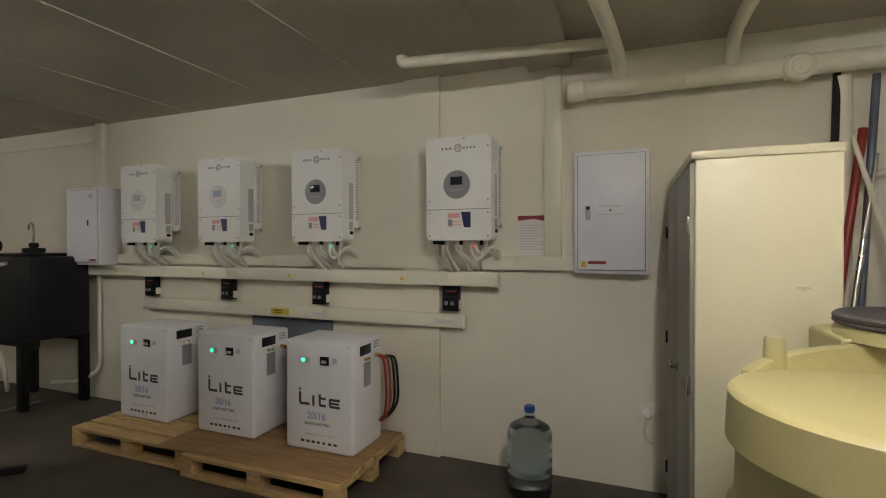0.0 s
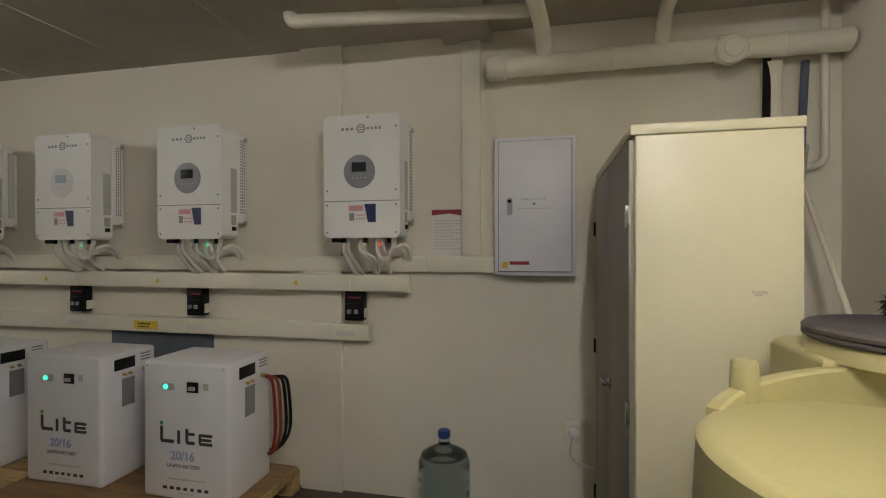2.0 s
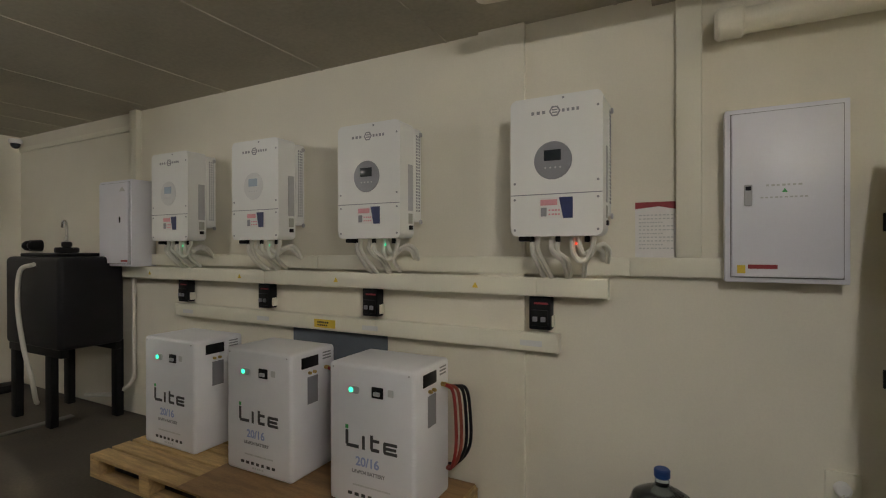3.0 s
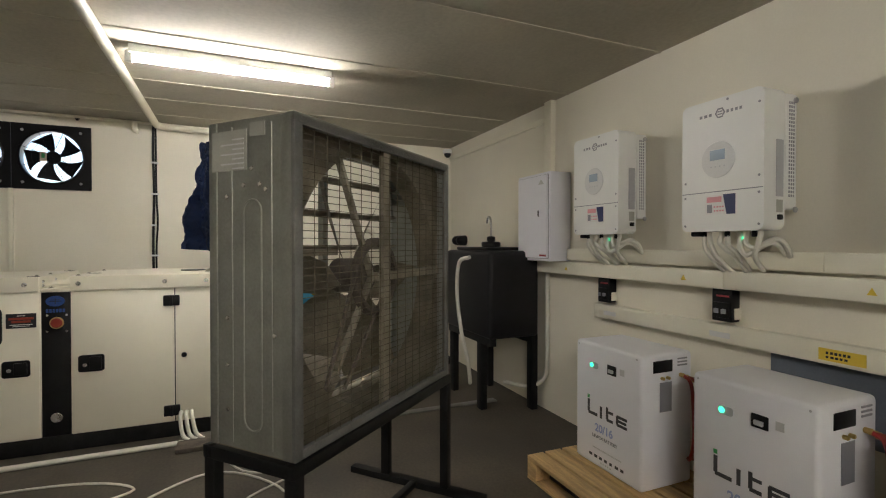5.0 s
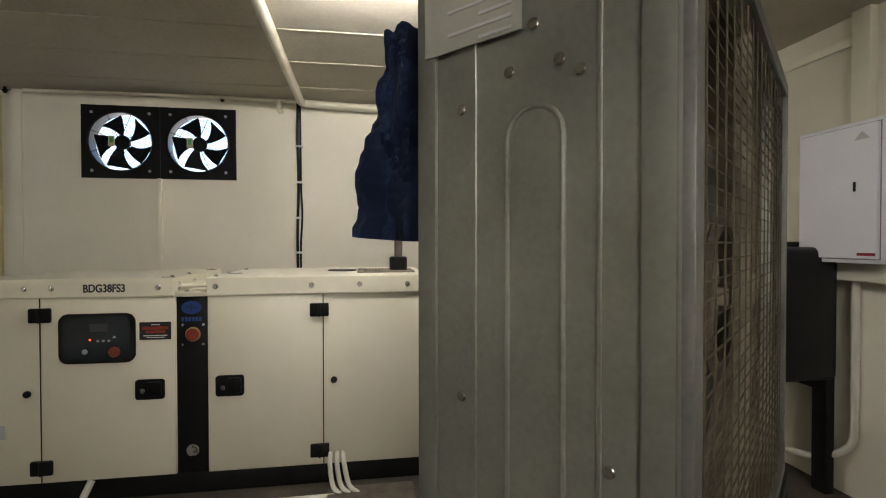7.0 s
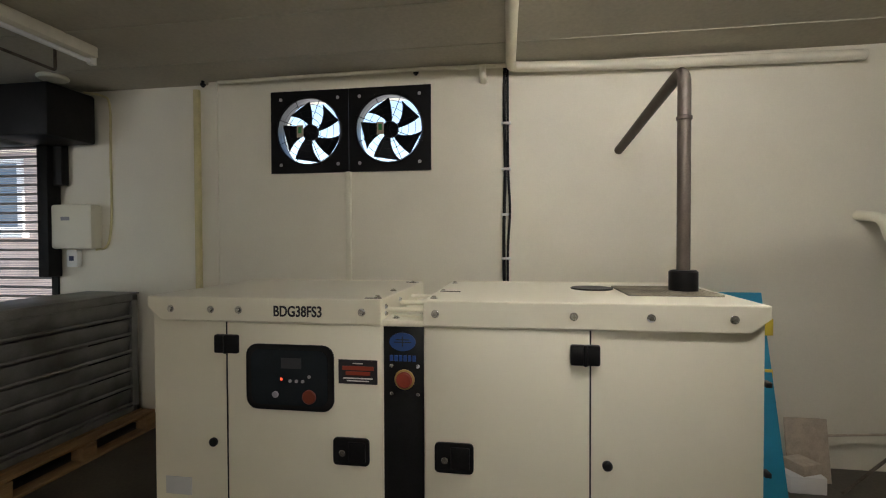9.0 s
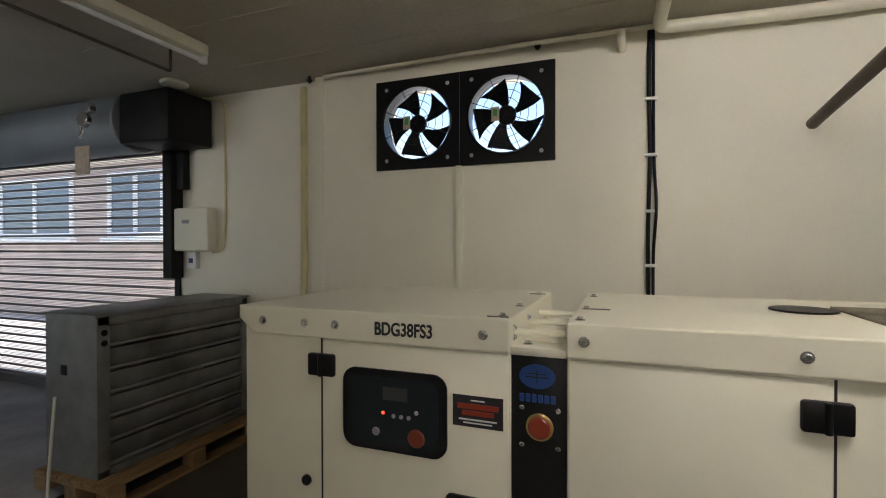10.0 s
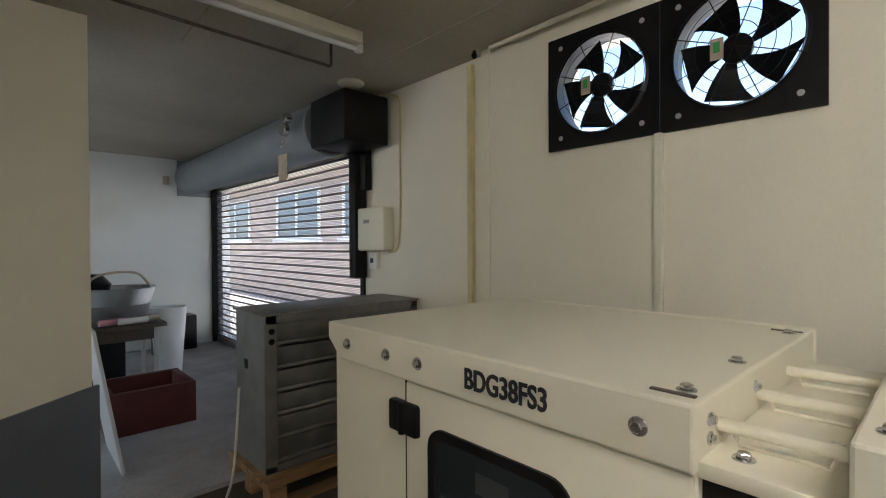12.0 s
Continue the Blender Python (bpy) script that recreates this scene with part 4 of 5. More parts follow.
    for k, g in enumerate(gx):
        c = part("cable_gland", C((x + g, y0 + 0.06, z0), 0.013, -0.03, "z", 12, 0.003), "hose" if k % 3 else "black", I)
    runs = [((-0.13, 0.06, -0.02), (-0.125, 0.06, -0.08), (-0.11, 0.1, -0.15), (-0.1, 0.19, -0.22)),
            ((-0.1, 0.06, -0.02), (-0.095, 0.06, -0.07), (-0.075, 0.1, -0.14), (-0.06, 0.19, -0.22)),
            ((-0.03, 0.06, -0.02), (-0.035, 0.045, -0.06), (0.0, 0.05, -0.095), (0.02, 0.1, -0.13), (0.02, 0.19, -0.22)),
            ((0.0, 0.06, -0.02), (0.005, 0.06, -0.075), (0.04, 0.09, -0.12), (0.03, 0.19, -0.2)),
            ((0.07, 0.06, -0.02), (0.07, 0.05, -0.08), (0.1, 0.05, -0.12), (0.14, 0.07, -0.1), (0.17, 0.11, -0.06), (0.19, 0.16, -0.07), (0.19, 0.22, -0.12)),
            ((0.1, 0.06, -0.02), (0.105, 0.055, -0.06), (0.13, 0.06, -0.085), (0.17, 0.08, -0.06), (0.2, 0.13, -0.04), (0.215, 0.18, -0.07), (0.21, 0.22, -0.13)),
            ((0.17, 0.06, -0.02), (0.165, 0.05, -0.07), (0.13, 0.08, -0.13), (0.1, 0.19, -0.2))]
    for run in runs:
        part("cable", tube([(x + a + rnd.uniform(-0.008, 0.008) * (0 < k < len(run) - 1), min(y0 + b, YN - 0.045), z0 + c) for k, (a, b, c) in enumerate(run)], 0.0125, 8), "hose", I)
    part("status_light", C((x + 0.09, y0 + 0.05, z0 - 0.03), 0.005, -0.012, "z", 10), "led" if x < -1 else "ledr", I)
    b = thing("circuit_breaker", (x - 0.15, YN, 1.04), "black isolator switch below an inverter", "circuit breaker", "breakers")
    bx = x - 0.13
    part("case", B((bx - 0.058, bx + 0.058, YN - 0.07, YN, 1.055, 1.232), r=0.006), "black", b)
    part("front", B((bx - 0.046, bx + 0.046, YN - 0.08, YN - 0.068, 1.075, 1.16), r=0.004), "blacksteel", b)
    for dx in (-0.022, 0.022):
        part("toggle", B((bx + dx - 0.012, bx + dx + 0.012, YN - 0.092, YN - 0.078, 1.1, 1.125), r=0.003), "plate", b)
    part("strip", B((bx - 0.03, bx + 0.045, YN - 0.0725, YN - 0.068, 1.19, 1.2)), "maroon", b)
    part("side_tab", B((bx + 0.058, bx + 0.066, YN - 0.05, YN, 1.07, 1.13), r=0.002), "trunk", b)
    return I


for x, lit in ((-3.775, True), (-2.85, True), (-1.91, False), (-0.812, False)):
    inverter(x, lit)


def battery(x):
    """x: the left edge of the front."""
    w, y0, y1, z0, z1 = 0.535, 3.645, 4.02, 0.15, 0.885
    Bt = thing("battery", (x + w / 2, 3.83, z0), "white boxed lithium battery with green light on a pallet", "battery", "batteries")
    part("case", B((x, x + w, y0, y1, z0, z1), r=0.022, seg=3), "batt", Bt)
    X = lambda u: x + u * w
    zb, m, bar = 0.452, y0 - 0.0015, y0 + 0.001
    W = lambda u0, u1, z0_, z1_: (X(u0), X(u1), m, bar, zb + z0_, zb + z1_)
    glyph = [[W(.21, .245, .012, .088), W(.222, .37, 0, .018)], [W(.41, .443, 0, .07)],
             [W(.505, .538, .01, .082), W(.515, .61, 0, .017), W(.538, .61, .048, .063)],
             [W(.655, .685, .008, .056), W(.665, .81, .046, .062), W(.665, .81, 0, .016), W(.685, .80, .023, .038)]]
    for g in glyph:
        part("emblem", B(*g, r=0.0005, seg=1), "charcoal", Bt, "dark grey stylised emblem", False)
    t, zt = 0.018, 0.56
    part("emblem_dot", B((X(.21), X(.21) + t, m, bar, zt - 0.014, zt + 0.006)), "green", Bt, smooth=False)
    part("capacity_number", letters("20/16", 0.065, Matrix.Translation((X(.47), y0 - 0.0005, 0.385)) @ TO_SOUTH), "lilac", Bt, "pale blue number", False)
    part("small_print", letters("LiFePO4 BATTERY", 0.026, Matrix.Translation((X(.48), y0 - 0.0005, 0.332)) @ TO_SOUTH), "plate", Bt, "small grey lettering", False)
    part("slogan", scribble(X(.3), X(.74), 0.258, 0.008, y0, 22, 0.25, 5), "ltgrey", Bt, smooth=False)
    part("maker_print", scribble(X(.24), X(.80), 0.205, 0.016, y0, 7, 0.35, 6), "charcoal", Bt, "row of dark printed bars", False)
    part("web_print", scribble(X(.42), X(.60), 0.182, 0.009, y0, 5, 0.35, 7), "ltgrey", Bt, smooth=False)
    p = part("light_panel", prism(rounded(X(.25), X(.38), 0.735, 0.772, 0.012), "y", y0 - 0.004, y0 + 0.001), "grey", Bt, smooth=False)
    part("status_light", C((X(.285), y0 - 0.004, 0.753), 0.013, -0.004, "y", 16), "led", p, "glowing green light")
    p = part("main_switch", B((X(.53), X(.66), y0 - 0.008, y0, 0.728, 0.785), r=0.004), "black", Bt)
    part("toggle", B((X(.56), X(.63), y0 - 0.018, y0 - 0.007, 0.742, 0.762), r=0.003), "grey", p)
    part("port", B((X(.71), X(.77), y0 - 0.003, y0, 0.745, 0.78)), "ltgrey", Bt)
    for u in (0.06, 0.94):
        part("screw", C((X(u), y0, 0.86), 0.005, -0.002, "y", 10), "grey", Bt)
    x1 = x + w
    part("side_display", B((x1 - 0.001, x1 + 0.004, y0 + 0.08, y0 + 0.22, 0.785, 0.85), r=0.003), "black", Bt)
    part("side_plate", B((x1 - 0.001, x1 + 0.003, y0 + 0.13, y0 + 0.215, 0.57, 0.73)), "plate", Bt)
    for yy in (0.14, 0.18):
        part("terminal", C((x1, y0 + yy, 0.755), 0.009, 0.022, "x", 12, 0.003), "brass", Bt)
    for k in range(3):
        part("side_vent", B((x1 - 0.001, x1 + 0.003, y0 + 0.26, y0 + 0.33, 0.81 + 0.018 * k, 0.818 + 0.018 * k)), "print", Bt)
    for k, (mt, yy) in enumerate((("red", 0.28), ("orange", 0.31), ("black", 0.34), ("black", 0.36))):
        q = part("terminal", C((x1, y0 + yy, 0.76 - 0.012 * k), 0.012, 0.03, "x", 12, 0.003), "brass", Bt)
        o = 0.085 + 0.016 * k
        part("power_cable", tube([(x1 + 0.02, y0 + yy, 0.76 - 0.012 * k), (x1 + o * 0.8, y0 + yy, 0.73), (x1 + o, y0 + yy, 0.6), (x1 + o * 0.95, y0 + yy + 0.01, 0.42), (x1 + 0.04, y0 + yy + 0.03, 0.3), (x1 - 0.05, y0 + 0.39, 0.28)], 0.0095, 8), mt, Bt)
    return Bt


for x in (-3.605, -2.765, -1.957):
    battery(x)


def pallet(x0, x1, y0, y1, mt, label, boards):
    P = thing("pallet", ((x0 + x1) / 2, (y0 + y1) / 2, 0), label, "pallet", "pallets")
    step = (y1 - y0) / boards
    for i in range(boards):
        part("plank", B((x0, x1, y0 + i * step, y0 + (i + 0.86) * step, 0.122, 0.145), r=0.003), mt, P)
    for i in range(3):
        xx = x0 + (x1 - x0 - 0.1) * i / 2
        part("bearer", B((xx, xx + 0.1, y0, y1, 0.1, 0.122), r=0.003), mt, P)
        for yy in (y0, (y0 + y1) / 2 - 0.05, y1 - 0.1):
            part("block", B((xx, xx + 0.1, yy, yy + 0.1, 0.02, 0.1), r=0.004), mt, P)
    for yy in (y0, (y0 + y1) / 2 - 0.05, y1 - 0.1):
        part("base_board", B((x0, x1, yy, yy + 0.1, 0, 0.02), r=0.003), mt, P)


pallet(-3.72, -2.55, 3.36, 4.16, "wood", "pale pine pallet under the batteries", 6)
pallet(-2.53, -1.31, 3.3, 4.16, "wood", "brown pine pallet under the batteries", 6)
solo("board", B((-2.8, -1.32, 3.34, 4.14, 0.146, 0.15), r=0.001), "ply", "thin brown plywood sheet on the pallet", "board")


def panel_box(name, x0, x1, y0, z0, z1, label, big):
    D = thing(name, ((x0 + x1) / 2, YN, z0), label, "distribution board")
    part("case", B((x0, x1, y0 + 0.02, YN, z0, z1), r=0.006), "dbwhite", D)
    part("door", B((x0 + 0.025, x1 - 0.025, y0, y0 + 0.021, z0 + 0.025, z1 - 0.025), r=0.005), "dbwhite", D)
    gz = ((x0 + 0.02, x1 - 0.02, z0 + 0.02, z0 + 0.024), (x0 + 0.02, x1 - 0.02, z1 - 0.024, z1 - 0.02), (x0 + 0.02, x0 + 0.024, z0 + 0.024, z1 - 0.024), (x1 - 0.024, x1 - 0.02, z0 + 0.024, z1 - 0.024))
    part("door_seal", B(*[(a, b, y0 + 0.017, y0 + 0.022, c, d) for a, b, c, d in gz]), "print", D, smooth=False)
    if big:
        l = part("lock", B((x0 + 0.07, x0 + 0.1, y0 - 0.012, y0, z0 + 0.33, z0 + 0.42), r=0.004), "grey", D, "grey swing lock")
        part("lock_button", B((x0 + 0.075, x0 + 0.095, y0 - 0.016, y0 - 0.011, z0 + 0.395, z0 + 0.412)), "black", l)
        part("notice", add(scribble(x0 + 0.15, x0 + 0.28, z0 + 0.41, 0.008, y0, 7, 0.3, 8), scribble(x0 + 0.13, x0 + 0.3, z0 + 0.36, 0.006, y0, 10, 0.3, 9)), "ltgrey", D, smooth=False)
        part("notice_triangle", prism([(x0 + 0.205, z0 + 0.383), (x0 + 0.225, z0 + 0.383), (x0 + 0.215, z0 + 0.4)], "y", y0 - 0.0015, y0), "green", D, smooth=False)
        part("sticker", B((x0 + 0.045, x0 + 0.075, y0 - 0.002, y0, z0 + 0.04, z0 + 0.075)), "yellow", D, smooth=False)
        part("sticker", B((x0 + 0.085, x0 + 0.19, y0 - 0.002, y0, z0 + 0.06, z0 + 0.078)), "maroon", D, smooth=False)
        part("sticker", B((x0 + 0.05, x0 + 0.09, y0 - 0.002, y0, z0 + 0.09, z0 + 0.13)), "dbwhite", D, smooth=False)
    else:
        part("lock", B((x1 - 0.14, x1 - 0.128, y0 - 0.008, y0, z0 + 0.37, z0 + 0.42), r=0.003), "black", D)
        part("sticker", B((x1 - 0.12, x1 - 0.03, y0 - 0.002, y0, z0 + 0.04, z0 + 0.055)), "maroon", D, smooth=False)
        part("badge", prism([(x1 - 0.14, z1 - 0.1), (x1 - 0.06, z1 - 0.1), (x1 - 0.1, z1 - 0.06)], "y", y0 - 0.002, y0), "ltgrey", D, smooth=False)


panel_box("distribution_board", -0.1, 0.335, 4.085, 1.338, 2.092, "white steel distribution board with a swing lock", True)
panel_box("distribution_board", -4.845, -4.37, 3.975, 1.337, 2.07, "white steel distribution board beside the black tank", False)
n = thing("notice", (-0.38, YN, 1.44), "printed paper notice with maroon heading on the wall", "notice")
part("sheet", B((-0.477, -0.281, YN - 0.003, YN, 1.44, 1.712)), "paper", n, smooth=False)
part("heading", prism([(-0.477, 1.712), (-0.281, 1.712), (-0.281, 1.672), (-0.37, 1.69), (-0.477, 1.68)], "y", YN - 0.0045, YN - 0.002), "maroon", n, smooth=False)
part("print", add(*[scribble(-0.46, -0.3 - 0.05 * (i % 3 == 2), 1.645 - 0.018 * i, 0.006, YN - 0.003, 9, 0.2, i) for i in range(10)]), "ltgrey", n, smooth=False)
so = thing("wall_socket", (0.33, YN, 0.42), "white wall socket with a plug and looped cable", "socket")
part("plate", B((0.27, 0.391, YN - 0.014, YN, 0.425, 0.55), r=0.005), "trunk", so)
part("plug", add(C((0.325, YN - 0.012, 0.485), 0.03, -0.035, "y", 20, 0.008)), "white", so)
part("cable", tube([(0.325, YN - 0.04, 0.47), (0.31, YN - 0.04, 0.38), (0.33, YN - 0.03, 0.33), (0.4, YN - 0.03, 0.3), (0.46, YN - 0.05, 0.31)], 0.008), "hose", so)
so = thing("wall_socket", (-4.05, YN, 0.42), "cream wall socket low on the wall", "socket")
part("plate", B((-4.11, -3.99, YN - 0.014, YN, 0.42, 0.54), r=0.005), "trunk", so)
part("holes", B(*[(-4.05 + a - 0.006, -4.05 + a + 0.006, YN - 0.016, YN - 0.013, 0.48 + b, 0.492 + b) for a, b in ((-0.02, -0.02), (0.02, -0.02), (0, 0.015))]), "ink", so)
bt = thing("water_bottle", (-0.345, 3.92, 0), "blue translucent plastic water bottle standing on the floor", "water bottle")
prof = [(0.0, 0.0), (0.11, 0.0), (0.132, 0.015)]
for i in range(5):
    z = 0.03 + 0.055 * i
    prof += [(0.135, z), (0.135, z + 0.035), (0.1325, z + 0.045)]
prof += [(0.135, 0.31), (0.135, 0.37), (0.12, 0.41), (0.08, 0.435), (0.045, 0.45), (0.03, 0.465), (0.028, 0.5)]
part("body", lathe(bmesh.new(), prof, (-0.345, 3.92, 0), "z", 40), "bottle", bt)
part("cap", C((-0.345, 3.92, 0.495), 0.033, 0.04, "z", 24, 0.006), "bluelogo", bt)
# painted pipes above
pp = thing("drain_pipe", (0.6, 4.08, 2.45), "thick cream painted drain pipe with capped ends along the wall", "pipe")
part("main_pipe", C((-0.1, 4.09, 2.47), 0.055, 1.68, "x", 28, 0.004), "pipe", pp)
for x in (-0.13, 1.0):
    part("collar", C((x, 4.09, 2.47), 0.068, 0.1, "x", 28, 0.008), "pipe", pp)
part("end_cap", C((-0.08, 4.09, 2.47), 0.066, -0.06, "x", 28, 0.012), "pipe", pp)
part("access_eye", add(C((1.05, 4.05, 2.44), 0.07, -0.06, "y", 28, 0.01), C((1.05, 3.99, 2.44), 0.045, -0.012, "y", 24, 0.004)), "pipe", pp)
for x in (0.5, 1.3):
    part("strap", C((x, 4.09, 2.47), 0.059, 0.02, "x", 28, 0.003), "pipe", pp)
solo("pipe", bent([(-1.1, 3.7, 2.69), (-1.1, 3.7, 2.65), (0.1, 3.85, 2.65)], 0.034, 0.03), "pipe", "cream painted branch pipe under the ceiling", "pipe")
solo("pipe", bent([(-0.05, 2.4, 2.68), (0.12, 3.7, 2.66), (0.17, 4.02, 2.6), (0.17, 4.09, 2.5)], 0.04, 0.12), "pipe", "cream painted pipe dropping to the drain", "pipe")
solo("pipe", bent([(0.95, 2.7, 2.68), (0.75, 3.6, 2.66), (0.75, 4.0, 2.66), (0.75, 4.09, 2.5)], 0.035, 0.08), "pipe", "cream painted pipe dropping to the drain", "pipe")
solo("pipe", bent([(0.3, 3.3, 2.69), (0.85, 3.25, 2.67), (1.5, 3.0, 2.67)], 0.035, 0.08), "pipe", "cream painted pipe under the ceiling", "pipe")


# ---- east corner: cupboard, poles, tanks ----
cu = thing("cupboard", (0.66, 3.5, 0), "tall cream steel cupboard with brown-grey doors", "cupboard")
part("body", B((0.445, 0.893, 3.015, 4.06, 0.0, 1.83), r=0.006), "cup", cu)
part("top", B((0.43, 0.897, 3.01, 4.065, 1.83, 1.862), r=0.005), "cup", cu)
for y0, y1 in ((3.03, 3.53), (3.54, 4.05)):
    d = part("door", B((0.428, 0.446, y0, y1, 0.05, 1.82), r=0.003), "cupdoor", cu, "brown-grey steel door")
    if y0 < 3.2:
        hd = part("handle", add(C((0.43, 3.46, 0.955), 0.022, -0.012, "x", 20, 0.003), B((0.395, 0.42, 3.45, 3.47, 0.945, 0.965), (0.395, 0.408, 3.45, 3.56, 0.946, 0.964), r=0.004)), "steel", d, "chrome lever handle")
for z in (0.2, 0.95, 1.55):
    part("hinge", B((0.418, 0.43, 3.02, 3.035, z, z + 0.07), r=0.002), "steel", cu)
    part("hinge", B((0.418, 0.43, 4.04, 4.055, z, z + 0.07), r=0.002), "blacksteel", cu)
part("scratch", B((0.76, 0.8, 3.013, 3.0155, 1.36, 1.367), (0.77, 0.785, 3.013, 3.0155, 1.352, 1.358)), "beige", cu, smooth=False)

for a, b, r, mt, lb in (((1.08, 3.8, 0.0), (1.25, 4.14, 2.5), 0.018, "blacksteel", "black steel pole leaning in the corner"),
                        ((0.98, 3.75, 0.0), (1.36, 4.14, 2.12), 0.02, "red", "red painted pole leaning in the corner"),
                        ((1.02, 3.7, 0.0), (1.4, 4.1, 1.98), 0.012, "steel", "thin steel rod leaning in the corner"),
                        ((1.5, 3.2, 0.0), (1.3, 4.15, 2.15), 0.012, "pipe", "pale wooden stick leaning in the corner"),
                        ((1.2, 3.9, 0.0), (1.42, 4.15, 2.4), 0.018, "vac", "dark blue pole leaning in the corner")):
    solo("pole", tube([a, b], r, 14, curve=False), mt, lb, "pole", "poles in the corner")
solo("pipe", bent([(1.5, 4.14, 2.7), (1.5, 4.14, 1.9), (1.4, 4.16, 1.88)], 0.018, 0.05), "pipe", "thin cream pipe down the corner", "pipe")
solo("pipe", C((1.27, 4.14, 0), 0.045, 2.4, "z", 20), "pipe", "cream upright pipe in the corner", "pipe")
sd = thing("electrical_box", (1.55, 3.4, 1.3), "cream electrical box with breaker window on the wall", "electrical box")
part("case", B((1.5, XE, 3.36, 3.52, 1.38, 1.66), r=0.006), "trunk", sd)
part("window", B((1.496, 1.501, 3.385, 3.495, 1.5, 1.56)), "grey", sd)
part("breaker", B((1.49, 1.5, 3.4, 3.48, 1.47, 1.5)), "print", sd)
part("cover", B((1.54, XE, 3.1, 3.34, 1.4, 1.66), r=0.006), "trunk", sd)
part("lower_case", B((1.53, XE, 3.3, 3.56, 1.2, 1.37), r=0.006), "cup", sd)

wt = thing("water_tank", (0.85, 2.35, 0), "yellow-cream moulded plastic tank with a raised rim", "tank")
cx, cy, R, ZD, ZT = 0.755, 2.36, 0.30, 1.165, 1.25
part("drum", lathe(bmesh.new(), [(R - 0.03, 0), (R, 0.03), (R, 0.62), (R + 0.012, 0.64), (R, 0.66), (R - 0.004, 0.84), (R + 0.018, 0.86), (R, 0.88), (R - 0.004, 1.03), (R + 0.02, 1.04), (R + 0.014, ZD - 0.012), (R + 0.004, ZD - 0.003), (R - 0.012, ZD), (0.0, ZD + 0.004)], (cx, cy, 0), "z", 72), "tank", wt)
bm = bmesh.new()
rows = []
for i in range(49):
    a = radians(-75 + 4.5 * i)
    hgt = (ZT - ZD) * min(1.0, (48 - i) / 16, (i + 1) / 8) ** 0.8
    c, q = math.cos(a), math.sin(a)
    rows.append([bm.verts.new((cx + rr * c, cy + rr * q, zz)) for rr, zz in ((R - 0.012, ZD - 0.03), (R - 0.008, ZD + hgt - 0.006), (R - 0.002, ZD + hgt), (R + 0.022, ZD + hgt), (R + 0.022, ZD - 0.06))])
for a, b in zip(rows, rows[1:]):
    for k in range(5):
        bm.faces.new((a[k], a[(k + 1) % 5], b[(k + 1) % 5], b[k]))
bm.faces.new(rows[0]), bm.faces.new(rows[-1])
part("raised_rim", bm, "tank", wt)
part("lug", lathe(bmesh.new(), [(0.03, 0), (0.026, 0.085), (0.021, 0.092), (0, 0.092)], (0.6, 2.63, 1.16), "z", 20), "tank", wt)
arc = [(cx + (R + 0.01) * math.cos(radians(a)), cy + (R + 0.01) * math.sin(radians(a))) for a in range(-72, 92, 4)]
sh_top = prism([*arc, (0.76, 2.9), (0.82, 2.98), (1.56, 2.98), (1.585, 2.9), (1.585, 1.72), (1.5, 1.66), (0.95, 1.66), (0.87, 1.8)], "z", 0.0, ZT)
bmesh.ops.bevel(sh_top, geom=[e for e in sh_top.edges if all(w.co.z > 1 for w in e.verts)], offset=0.012, segments=3, affect="EDGES", profile=0.5)
part("shoulder", sh_top, "tank", wt)
wt2 = thing("screw_lid", (1.02, 2.74, 1.243), "dusty black screw lid on a yellow-cream plastic neck", "lid")
part("drum", lathe(bmesh.new(), [(0.24, 0.0), (0.24, 0.02), (0.232, 0.035), (0.228, 0.05), (0, 0.05)], (1.02, 2.74, 1.243), "z", 64), "tank", wt2)
ld = part("lid", lathe(bmesh.new(), [(0.232, 0.0), (0.24, 0.006), (0.24, 0.012), (0.236, 0.015), (0.24, 0.018), (0.24, 0.026), (0.232, 0.033), (0.215, 0.034), (0.208, 0.03), (0.0, 0.034)], (1.02, 2.74, 1.28), "z", 72), "lid", wt2, "dusty black ribbed lid")
part("lid_handle", B((0.93, 1.11, 2.722, 2.758, 1.313, 1.335), (1.002, 1.038, 2.64, 2.84, 1.313, 1.335), r=0.009), "lid", ld)


